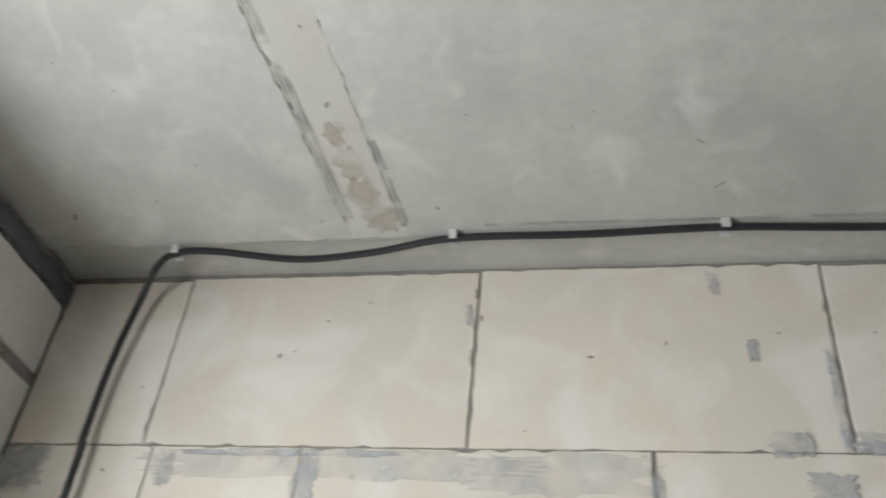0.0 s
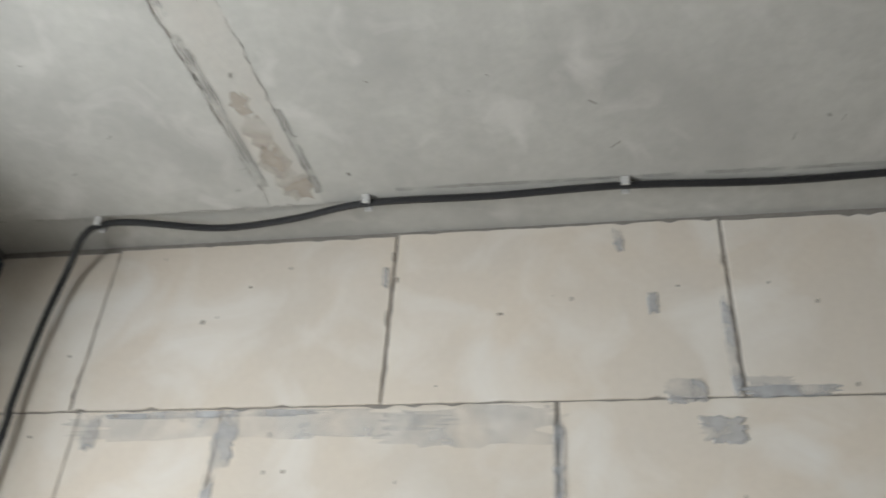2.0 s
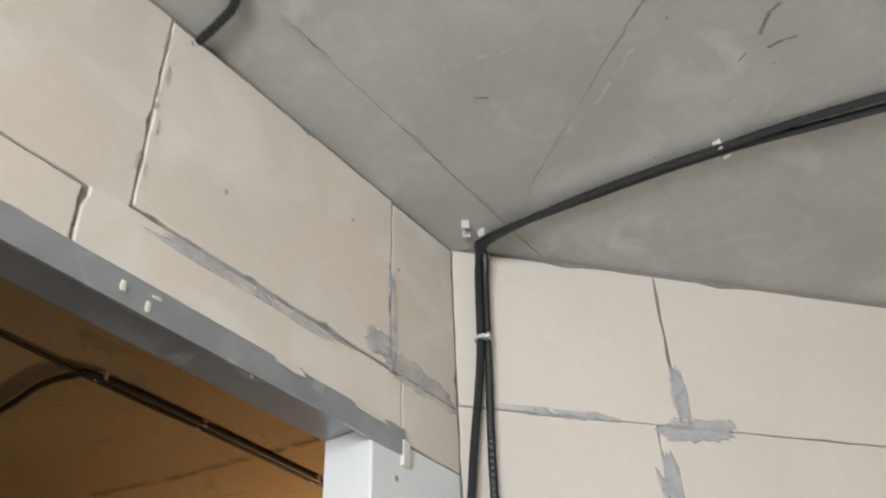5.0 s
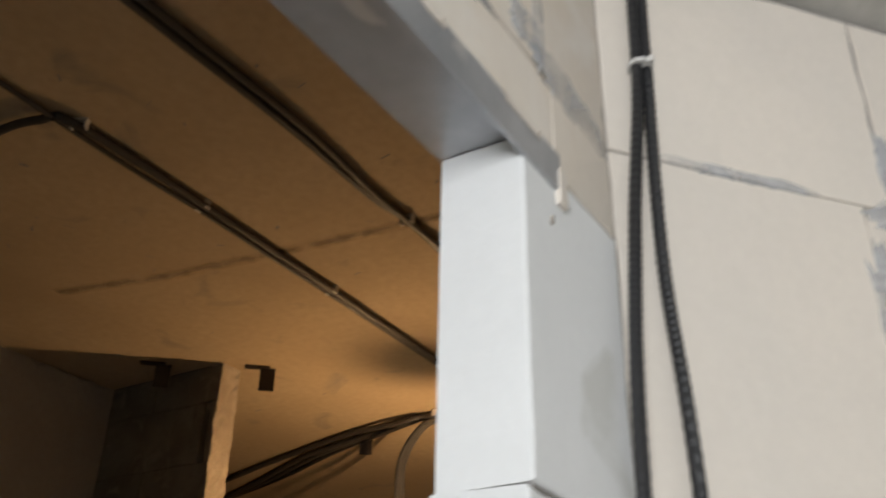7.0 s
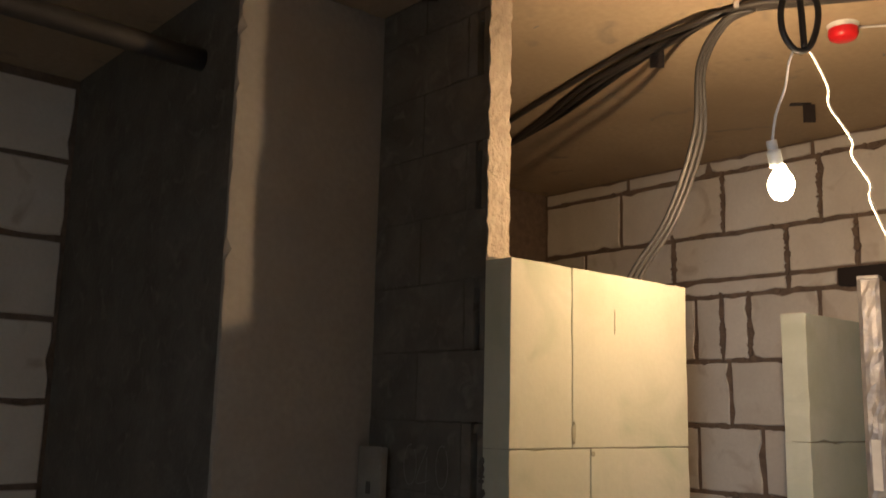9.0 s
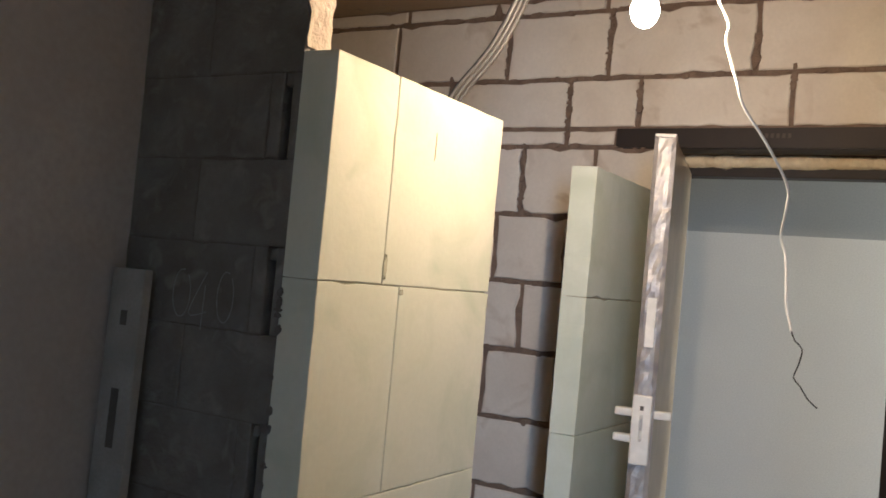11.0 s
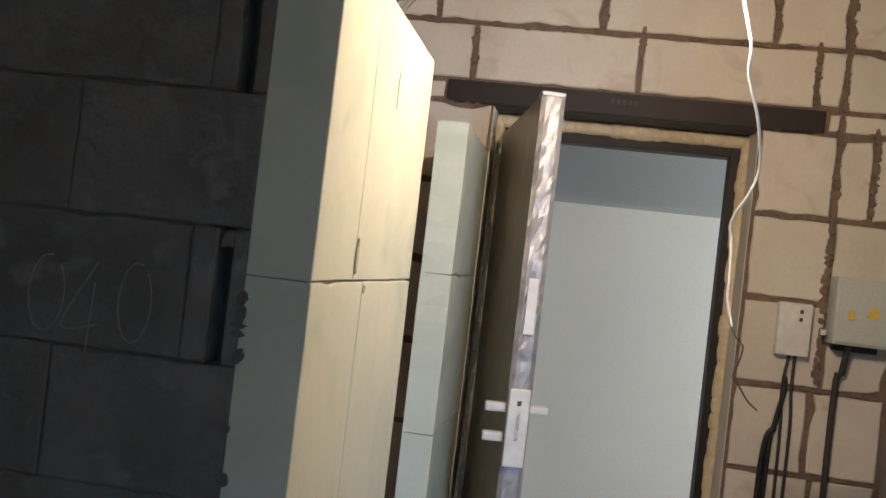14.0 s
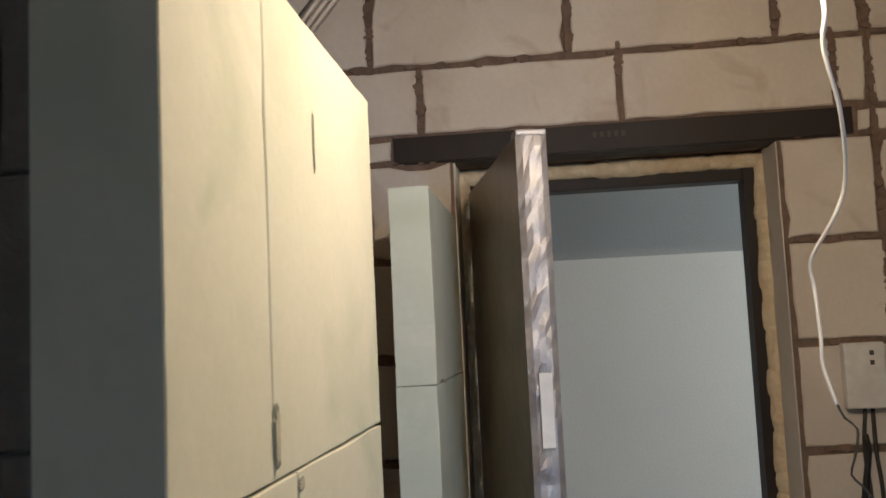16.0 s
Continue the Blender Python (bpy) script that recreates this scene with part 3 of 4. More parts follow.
# ---- window wall ----
WY0, WY1, WZ0, WZ1 = -2.35, -0.505, 0.85, 2.43
bm = bmesh.new()
for lo, hi in [((-0.4, WY1, 0), (-IN, 0.1, HA + 0.1)), ((-0.4, -4.2, 0), (-IN, WY0, HA + 0.1)), ((-0.4, WY0, 0), (-IN, WY1, WZ0)), ((-0.4, WY0, 2.55), (-IN, WY1, HA + 0.1))]:
    add_box(bm, lo, hi)
wall_window = tagged(part("wall_window", bm, MORTAR_GREY), "outer wall of rough grey-white blocks with thick mortar", "wall", kind="structure")
LW = Matrix.Rotation(radians(90), 4, "Z")
block_rows(wall_window, LW, [
    (2.44, 2.635, [-0.335, 0.0]), (2.165, 2.425, [-0.264, 0.0]), (2.165, 2.385, [WY1, -0.264]), (1.90, 2.165, [WY1, -0.1, 0.0]), (1.635, 1.90, [WY1, -0.264, 0.0]), (1.37, 1.635, [WY1, -0.1, 0.0]),
    (1.1, 1.37, [WY1, -0.264, 0.0]), (0.85, 1.1, [WY1, -0.1, 0.0]), (2.55, 2.635, [-2.4, -1.7, -1.2, -0.66, -0.36])], 0.12, SILICATE_DAY, 0.014, 0.004, 0.0018, chamfer=0.004)
# the reveal's own blocks, facing the window
block_rows(wall_window, Matrix.Translation((0, WY1, 0)), [(z0, z1, [-0.14, -0.004]) for z0, z1 in ((2.17, 2.40), (1.9, 2.165), (1.635, 1.9), (1.37, 1.635), (1.1, 1.37), (0.85, 1.1))], 0.05, SILICATE_DAY, 0.010, 0.012, 0.002)
bm = bmesh.new()
for k, (y, zz, su, sv) in enumerate([(-0.42, 2.232, 0.008, 0.010), (-0.185, 2.357, 0.006, 0.010), (-0.147, 2.37, 0.006, 0.009), (-0.079, 2.291, 0.008, 0.014), (-0.09, 2.255, 0.02, 0.008), (-0.406, 2.104, 0.012, 0.006), (-0.39, 2.085, 0.007, 0.012), (-0.203, 2.19, 0.014, 0.006), (-0.45, 2.34, 0.004, 0.03), (-0.385, 2.215, 0.006, 0.006)]):
    blob(bm, LW @ Matrix.Translation((0, -0.0042, 0)), y, zz, su, sv, 0.0006, 350 + k, 14)
part("pit", bm, BLUE_MORTAR, wall_window, "dark chips and pits in the blocks")
bm = bmesh.new()
for k in range(26):
    y = -0.02 - k * 0.09
    blob(bm, LW @ Matrix.Translation((0, -0.004, 0)), y, 2.662 + random.uniform(-0.006, 0.006), 0.062, 0.034, 0.004, 200 + k)
part("sealing_strip", bm, BLUE_MORTAR, wall_window, "dark sealing mortar along the ceiling")
bm = bmesh.new()
for k, (y, zz, su, sv) in enumerate([(-0.44, 2.405, 0.06, 0.022), (-0.38, 2.42, 0.05, 0.022), (-0.345, 2.5, 0.014, 0.06), (-0.30, 2.425, 0.045, 0.016), (-0.215, 2.418, 0.022, 0.016), (-0.15, 2.425, 0.016, 0.012), (-0.36, 2.38, 0.025, 0.012), (-0.5, 2.57, 0.04, 0.02), (-0.62, 2.565, 0.03, 0.025), (-0.41, 2.56, 0.03, 0.02)]):
    blob(bm, LW @ Matrix.Translation((0, -0.008, 0)), y, zz, su, sv, 0.006, 300 + k)
part("mortar_lump", bm, MORTAR_GREY, wall_window, "lumps of squeezed-out mortar")
window_lintel = thing("window_lintel", "blue-black steel angle over the window opening", "lintel", kind="structure")
part("front_flange", box((-0.012, -2.5, 2.44), (0.004, -0.352, 2.545), 0.002), BLUE_STEEL, window_lintel)
part("soffit_flange", box((-0.12, -2.5, 2.432), (-0.012, -0.36, 2.444), 0.002), BLUE_STEEL, window_lintel)
window_1 = thing("window_1", "white plastic window in the block wall", "window", kind="structure")
for lo, hi in [((-0.3, WY0, WZ0), (-0.24, WY0 + 0.07, 2.43)), ((-0.3, WY1 - 0.10, WZ0), (-0.24, WY1 - 0.03, 2.43)), ((-0.3, WY0 + 0.07, WZ0), (-0.24, WY1 - 0.10, WZ0 + 0.07)), ((-0.3, WY0 + 0.07, 2.36), (-0.24, WY1 - 0.10, 2.43)), ((-0.3, -1.43, WZ0 + 0.07), (-0.24, -1.36, 2.36))]:
    part("window_frame", box(lo, hi, 0.006), WHITE_PLASTIC, window_1)
film_bm = bmesh.new()
rnd = random.Random(77)


def crumple(bm, f, nu, nv, amp):
    g = [[bm.verts.new(Vector(f(i / nu, j / nv)) + Vector([rnd.gauss(0, amp) for _ in range(3)])) for j in range(nv + 1)] for i in range(nu + 1)]
    for i in range(nu):
        for j in range(nv):
            bm.faces.new((g[i][j], g[i + 1][j], g[i + 1][j + 1], g[i][j + 1]))


crumple(film_bm, lambda u, v: (-0.135 - 0.16 * u, WY1 - 0.03 - 0.03 * u, 0.9 + 1.5 * v), 5, 30, 0.008)
crumple(film_bm, lambda u, v: (-0.13 - 0.2 * u, WY1 - 0.05 - 1.7 * v, 2.41 - 0.05 * u), 5, 30, 0.008)
part("seal_film", film_bm, FILM, window_1, "crumpled milky film round the frame")

# ---- plain walls that close the room ----
solid("wall_back", "plain grey block wall behind", "wall", (-0.4, -4.2, 0), (5.7, -4.05, HA + 0.1), SILICATE_DAY)
solid("wall_side", "plain grey block side wall", "wall", (5.48, -4.05, 0), (5.6, -1.7, HA + 0.1), SILICATE_DAY)

# ---- hall: entrance wall ----
bm = bmesh.new()
DY0, DY1, DZ = 0.632, 1.625, 2.065
for lo, hi in [((X3 + 0.006, 0.0, 0), (X3 + 0.3, DY0, HB + 0.1)), ((X3 + 0.006, DY1, 0), (X3 + 0.3, 3.7, HB + 0.1)), ((X3 + 0.006, DY0, DZ), (X3 + 0.3, DY1, HB + 0.1))]:
    add_box(bm, lo, hi)
wall_entrance = tagged(part("wall_entrance", bm, MORTAR), "wall of pale aerated blocks with thick brown mortar", "wall", kind="structure")
E3 = Matrix.Translation((X3, 0, 0)) @ Matrix.Rotation(radians(-90), 4, "Z")


def rows_y(rows):
    return [(a, b, [-y for y in ys]) for a, b, ys in rows]


block_rows(wall_entrance, E3, rows_y([
    (2.672, 2.75, [3.55, 2.95, 2.45, 1.9, 1.3, 0.75, 0.1]),
    (2.368, 2.672, [3.55, 3.0, 2.372, 1.875, 1.243, 0.615, 0.36, 0.1]),
    (2.142, 2.368, [3.55, 3.25, 2.665, 2.045, 1.72, 1.092, 0.453, 0.350, 0.1]),
    (2.062, 2.142, [3.55, 3.25, 2.665, 2.045, 1.81]), (2.062, 2.142, [0.405, 0.35, 0.1]),
    (1.748, 2.062, [3.55, 3.15, 2.54, 2.395, 2.248, 1.9, DY1]), (1.748, 2.062, [DY0, 0.352, 0.222, 0.1]),
    (1.440, 1.748, [3.55, 2.95, 2.36, 2.0, DY1]), (1.440, 1.748, [DY0, 0.34, 0.1]),
    (1.128, 1.440, [3.55, 3.15, 2.54, 2.2, 1.9, DY1]), (1.128, 1.440, [DY0, 0.33, 0.1]),
    (0.816, 1.128, [3.55, 2.95, 2.36, 2.0, DY1]), (0.816, 1.128, [DY0, 0.36, 0.1]),
    (0.504, 0.816, [3.55, 3.15, 2.54, 1.9, DY1]), (0.504, 0.816, [DY0, 0.33, 0.1]),
    (0.192, 0.504, [3.55, 2.95, 2.36, 2.0, DY1]), (0.192, 0.504, [DY0, 0.36, 0.1]),
    (0.0, 0.192, [3.55, 3.15, 2.54, 1.9, DY1]), (0.0, 0.192, [DY0, 0.33, 0.1]),
]), 0.2, SILICATE, 0.017, 0.004, 0.003, 0.06, 0.005, tilt=0.002)
# squeezed-out mortar along joints
bm = bmesh.new()
rnd = random.Random(5)
for zz in (2.672, 2.368, 2.062, 1.748, 1.44, 1.128, 0.816):
    y = 0.12
    while y < 3.5:
        y += rnd.uniform(0.03, 0.16)
        if DY0 - 0.03 < y < DY1 + 0.03 and zz < 2.2:
            continue
        blob(bm, E3 @ Matrix.Translation((0, -0.002, 0)), -y, zz + rnd.uniform(-0.005, 0.005), rnd.uniform(0.01, 0.05), rnd.uniform(0.006, 0.017), rnd.uniform(0.002, 0.007), rnd.random(), 18, 0.2)
for y, z0, z1 in ((2.372, 2.38, 2.66), (1.875, 2.38, 2.66), (0.615, 2.38, 2.66), (1.243, 2.38, 2.5), (0.453, 2.16, 2.35), (1.092, 2.28, 2.36), (0.222, 1.76, 2.05), (0.36, 2.38, 2.66), (2.665, 2.08, 2.35), (2.045, 2.08, 2.35), (1.72, 2.15, 2.35), (0.35, 1.14, 2.65), (2.395, 1.76, 2.05), (2.248, 1.76, 2.05)):
    zz = z0
    while zz < z1:
        zz += rnd.uniform(0.012, 0.04)
        blob(bm, E3 @ Matrix.Translation((0, -0.002, 0)), -y + rnd.uniform(-0.004, 0.004), zz, rnd.uniform(0.009, 0.022), rnd.uniform(0.008, 0.03), rnd.uniform(0.003, 0.008), rnd.random(), 18, 0.1)
part("squeezed_mortar", bm, MORTAR, wall_entrance, "ragged brown mortar squeezed from the joints")
part("reveal_side", box((X3 + 0.02, DY0 - 0.02, 0.0), (X3 + 0.24, DY0 + 0.004, DZ), 0.003), SILICATE, wall_entrance)
part("reveal_side", box((X3 + 0.02, DY1 - 0.004, 0.0), (X3 + 0.24, DY1 + 0.02, DZ), 0.003), SILICATE, wall_entrance)

door_lintel = thing("door_lintel", "dark primed steel angle lintel over the entrance door", "lintel", kind="structure")
part("front_flange", box((X3 - 0.009, 0.413, 2.060), (X3 + 0.002, 1.808, 2.142), 0.002), DARK_STEEL, door_lintel)
part("soffit_flange", box((X3 + 0.002, 0.45, 2.056), (X3 + 0.12, 1.78, 2.066), 0.002), DARK_STEEL, door_lintel)
bm = bmesh.new()
for k in range(5):
    add_box(bm, (X3 - 0.0100, 1.085 + 0.022 * k, 2.10), (X3 - 0.008, 1.097 + 0.022 * k, 2.118))
part("stamped_mark", bm, material("worn_steel", (0.10, 0.08, 0.07), scale=30), door_lintel, "worn stamped mark")

# foam and frame
FX = X3 + 0.21


def foam_strip(p0, p1, r, seed):
    rnd = random.Random(seed)
    bm = bmesh.new()
    a, b = Vector(p0), Vector(p1)
    n = int((b - a).length / 0.022)
    for i in range(n):
        p = a.lerp(b, (i + rnd.uniform(0.2, 0.8)) / n)
        s = bmesh.ops.create_icosphere(bm, subdivisions=2, radius=r * rnd.uniform(0.85, 1.12))
        k = Vector([rnd.uniform(1.2, 2.4) if abs((b - a)[j]) > 0.1 else rnd.uniform(0.8, 1.08) for j in range(3)])
        for v in s["verts"]:
            v.co = Vector((v.co.x * k.x * 1.2, v.co.y * k.y, v.co.z * k.z)) + p
    return bm


door_1 = thing("door_1", "entrance door frame set in yellow mounting foam", "door", kind="structure")
for p0, p1 in (((FX + 0.01, DY0 + 0.008, 0.0), (FX + 0.01, DY0 + 0.008, 2.03)), ((FX + 0.01, DY1 - 0.008, 0.0), (FX + 0.01, DY1 - 0.008, 2.03)), ((FX + 0.01, DY0 + 0.01, 2.036), (FX + 0.01, DY1 - 0.01, 2.036))):
    part("foam_bead", foam_strip(p0, p1, 0.031, p0[1] + p1[2]), FOAM, door_1, "lumpy yellow mounting foam", True)
for lo, hi in [((FX, 0.655, 0), (FX + 0.09, 0.697, 2.012)), ((FX, 1.56, 0), (FX + 0.09, 1.602, 2.012)), ((FX, 0.697, 1.972), (FX + 0.09, 1.56, 2.012)), ((FX, 0.697, 0), (FX + 0.09, 1.56, 0.02))]:
    part("frame_bar", box(lo, hi, 0.004), DARK_STEEL, door_1, "dark brown steel frame")
# open leaf
leaf_m = Matrix.Translation((7.03, 1.562, 0)) @ Matrix.Rotation(math.atan2(1.372 - 1.562, 6.13 - 7.03), 4, "Z")
LL, LT = 0.924, 0.034
door_leaf = thing("door_leaf", "open brown steel entrance door wrapped in film with foil edge", "door")
part("panel", box((0, -LT, 0.03), (LL - 0.004, LT, 1.982), 0.006, leaf_m), DOOR_FILM, door_leaf)
bm = bmesh.new()
rnd = random.Random(3)
zs = [0.03 + i * 0.03 for i in range(66)]
cols = []
for zz in zs:
    cols.append([bm.verts.new(leaf_m @ Vector((LL - 0.004 + (0 if j in (0, 5) else 0.004 + rnd.uniform(0, 0.007)), -LT - 0.003 + (2 * LT + 0.006) * j / 5, min(zz + (rnd.uniform(-0.008, 0.008) if 0.04 < zz < 1.95 else 0), 1.985)))) for j in range(6)])
for a, b in zip(cols, cols[1:]):
    for j in range(5):
        bm.faces.new((a[j], a[j + 1], b[j + 1], b[j]))
part("foil_edge", bm, FOIL, door_leaf, "crumpled silver foil along the edge")
part("top_foil", box((LL - 0.06, -LT - 0.003, 1.975), (LL + 0.004, LT + 0.003, 1.990), 0.004, leaf_m), FOIL, door_leaf)
part("label_strip", box((LL + 0.008, -0.014, 1.25), (LL + 0.0125, 0.016, 1.42), 0.0, leaf_m), WHITE_PLASTIC, door_leaf, "white paper label")
lock = part("lock_plate", box((LL + 0.002, -0.035, 0.85), (LL + 0.022, 0.03, 1.085), 0.005, leaf_m), WHITE_PLASTIC, door_leaf, "white wrapped lock plate")
part("lock_slot", box((LL + 0.0215, -0.008, 0.93), (LL + 0.0235, 0.003, 1.02), 0.0, leaf_m), GLUE, lock)
# dark plate on the lock paints the shade of the keyhole
part("keyhole", box((LL + 0.0215, -0.009, 1.035), (LL + 0.0235, 0.004, 1.05), 0.0, leaf_m), GAP_DARK, lock)
for s, zz in ((-1, 1.02), (1, 1.02), (-1, 0.93)):
    y0, y1 = (LT - 0.002, LT + 0.06) if s > 0 else (-LT - 0.065, -LT + 0.002)
    part("handle", box((LL - 0.05, y0, zz - 0.014), (LL - 0.015, y1, zz + 0.014), 0.007, leaf_m), WHITE_PLASTIC, door_leaf, "white wrapped handle")

# corridor behind
solid("corridor_wall", "white painted corridor wall", "wall", (8.55, -1.7, 0), (8.7, 3.7, 1.85), CORRIDOR)
solid("corridor_wall_upper", "darker grey upper corridor wall", "wall", (8.55, -1.7, 1.85), (8.7, 3.7, 2.85), CORRIDOR_TOP)
solid("corridor_ceiling", "white corridor ceiling", "ceiling", (X3 + 0.3, -1.7, 2.75), (8.7, 3.7, 2.85), CORRIDOR)
solid("corridor_end", "white corridor end wall", "wall", (X3 + 0.3, 3.55, 0), (8.55, 3.7, 2.75), CORRIDOR)
# unseen end wall, with an opening added round the corridor fill lamp
bm = bmesh.new()
for u0, u1, z0, z1 in ((X3 + 0.3, 7.33, 0, 2.75), (8.57, 8.7, 0, 2.75), (7.33, 8.57, 0, 0.53), (7.33, 8.57, 2.47, 2.75)):
    add_box(bm, (u0, -1.8, z0), (u1, -1.7, z1))
tagged(part("corridor_end_near", bm, CORRIDOR), "unseen white corridor end wall with an added opening for the fill lamp", "wall", kind="structure")

# ---- hall: back wall and closing walls ----
wall_rear = tagged(part("wall_rear", box((1.0, YB + 0.006, 0), (X3 + 0.3, YB + 0.2, HB + 0.1)), MORTAR), "rear wall of pale aerated blocks", "wall", kind="structure")
R = Matrix.Translation((0, YB, 0))
rows = []
for i in range(10):
    z1 = 2.72 - 0.31 * i
    off = 0.3 * (i % 2)
    for lo, hi in ((2.4, 4.074),):
        js = [lo, hi] + [x for x in np.arange(1.0 + off, 7.0, 0.61) if lo + 0.06 < x < hi - 0.06]
        rows.append((max(z1 - 0.31, 0.0), z1, [float(v) for v in js]))
block_rows(wall_rear, R, [r for r in rows if r[1] > 0.1], 0.1, SILICATE, 0.018, 0.004, 0.003, 0.08, 0.005, tilt=0.002)
def holed_wall(name, label, axis, at, thick, lo, hi, z1, hole, mat):
    """A plain wall across an axis with one hole: hole is from, to, sill, head."""
    bm = bmesh.new()
    for u0, u1, z0, zz in ((lo, hole[0], 0, z1), (hole[1], hi, 0, z1), (hole[0], hole[1], 0, hole[2]), (hole[0], hole[1], hole[3], z1)):
        if axis == "x":
            add_box(bm, (at, u0, z0), (at + thick, u1, zz))
        else:
            add_box(bm, (u0, at, z0), (u1, at + thick, zz))
    return tagged(part(name, bm, mat), label, "wall", kind="structure")


# unseen wall; its opening is made up to hold the west fill lamp
holed_wall("wall_west", "unseen plain block wall closing the hall with an added opening for the fill lamp", "x", 0.9, 0.1, WT, YB + 0.2, HB + 0.1, (0.28, 1.32, 0.93, 2.27), SILICATE)

# ---- shaft walls of dark blocks ----
DX, PY0, PY1 = 4.59, 1.617, 1.713


def shaft_core():
    bm = bmesh.new()
    for lo, hi in (((DX + 0.004, PY1 + 0.006, 0), (DX + 0.084, 1.732, HB)), ((DX + 0.052, 1.732, 0), (DX + 0.084, 1.764, HB)), ((DX + 0.004, 1.764, 0), (DX + 0.084, 2.215, HB))):
        add_box(bm, lo, hi)
    return bm


wall_shaft = tagged(part("wall_shaft", shaft_core(), CLINKER_MORTAR), "dark grey hollow clinker block wall with open slots", "wall", kind="structure")
SH = Matrix.Translation((DX, 0, 0)) @ Matrix.Rotation(radians(-90), 4, "Z")
for i in range(15):
    z1 = min(2.82 - 0.1953 * i, HB - 0.004)
    z0 = max(2.82 - 0.1953 * (i + 1), 0.0)
    if i % 2 == 0 or i > 13:
        block_rows(wall_shaft, SH, [(z0, z1, [-2.215, -1.995, -PY1])], 0.08, CLINKER, 0.002, 0.0, 0.0008, 0.04, 0.002, tilt=0.001)
    else:
        block_rows(wall_shaft, SH, [(z0, z1, [-2.215, -1.80, -1.760]), (z0, z1, [-1.738, -PY1])], 0.08, CLINKER, 0.002, 0.0, 0.0008, 0.04, 0.002, tilt=0.001)
        block_rows(wall_shaft, SH, [(z1 - 0.03, z1, [-1.761, -1.737])], 0.07, CLINKER, 0.001, -0.004, 0.002, 0.04, 0.003)
        # dark sheet behind the opening stands in for the slot's shade
        part("slot", box((DX + 0.05, 1.734, z0), (DX + 0.053, 1.770, z1)), GAP_DARK, wall_shaft, "dark sheet painting the shade inside the open block slot")
# rough pale end of the shaft wall above the partition
bm = bmesh.new()
rnd = random.Random(8)
grid = []
for i in range(45):
    zz = 1.90 + 0.0193 * i
    row = []
    for j in range(6):
        edge = j in (0, 5)
        row.append(bm.verts.new((DX + (0.084 * j / 5) + (rnd.gauss(0, 0.0025) if edge else 0), PY1 - 0.004 + rnd.uniform(-0.004, 0.001), min(zz, 2.749))))
    grid.append(row)
for a, b in zip(grid, grid[1:]):
    for j in range(5):
        bm.faces.new((a[j], a[j + 1], b[j + 1], b[j]))
part("broken_end", bm, material("rough_pale_block_end", (0.52, 0.45, 0.36), (0.40, 0.33, 0.26), scale=16, fine=60, bump=0.9), wall_shaft, "rough broken pale block end")

NX = 4.075
bm = worn_block(NX - 0.002, DX + 0.09, 0.0, HB, 0.011, 0.0035, 0.002, 0.03)
bmesh.ops.transform(bm, matrix=Matrix.Translation((0, 2.215, 0)), verts=bm.verts)
wall_niche = tagged(part("wall_niche", bm, PLASTER), "smooth plaster coat on the niche wall with a ragged edge", "wall", kind="structure")
bm = box((NX + 0.004, 2.226, 0), (NX + 0.1, YB, HB))
add_box(bm, (NX + 0.1, 2.226, 0), (DX + 0.09, 2.33, HB))
wall_passage = tagged(part("wall_passage", bm, CLINKER), "dark rough passage wall", "wall", kind="structure")
solid("wall_bath_side", "dark block side wall of the bathroom", "wall", (DX + 0.09, 2.6, 0), (DX + 0.13, YB, HB), CLINKER)

# chalk number on the dark blocks
def stroke(bm, pts):
    tube([(DX - 0.001, y, zz) for y, zz in pts], 0.0016, 0.012, 0.3, 5, bm)


bm = bmesh.new()


def ring(cy, cz, ry, rz, a0=0, a1=360):
    return [(cy + ry * math.cos(radians(a)), cz + rz * math.sin(radians(a))) for a in np.linspace(a0, a1, 12)]


stroke(bm, ring(1.874, 1.33, 0.025, 0.058, 130, 470))
stroke(bm, [(1.936, 1.382), (1.984, 1.285), (1.928, 1.292)])
stroke(bm, [(1.938, 1.352), (1.942, 1.25)])
stroke(bm, ring(2.012, 1.33, 0.028, 0.056, 130, 460))
chalk = tagged(part("chalk_number", bm, CHALK), "number 040 chalked on the dark blocks", "writing")
board = thing("board", "grey weathered board leaning in the niche corner", "board")
bmd = Matrix.Translation((4.52, 2.145, 0)) @ Matrix.Rotation(radians(1.0), 4, "Y")
part("plank", box((0, -0.055, 0.0), (0.025, 0.055, 1.375), 0.003, bmd), WOOD, board)
# the board is uncut; dark plates paint the shade of its holes
part("hole", box((-0.002, -0.01, 1.24), (0.0, 0.01, 1.275), 0.0, bmd), GAP_DARK, board)
part("hole", box((-0.002, -0.012, 0.95), (0.0, 0.012, 1.09), 0.0, bmd), GAP_DARK, board)

# ---- green partitions of the bathroom ----
part_1 = tagged(part("partition_1", box((DX + 0.014, PY0 + 0.008, 0), (5.37, PY1 - 0.006, 1.88)), GREEN_GLUE), "unfinished partition of pale green gypsum blocks", "wall", kind="structure")
P = Matrix.Translation((0, PY0, 0))
PT = PY1 - PY0
block_rows(part_1, P, [
    (1.39, 1.89, [DX, 4.835, 5.381]), (0.89, 1.39, [DX, 4.912, 5.381]), (0.39, 0.89, [DX, 4.835, 5.381]), (0.0, 0.39, [DX, 4.912, 5.381])], PT, GREEN, 0.0016, 0.0, 0.0010, chamfer=0.0016, tilt=0.001)
bm = bmesh.new()
blob(bm, P @ Matrix.Translation((0, -0.001, 0)), 4.838, 1.432, 0.009, 0.036, 0.0012, 1)
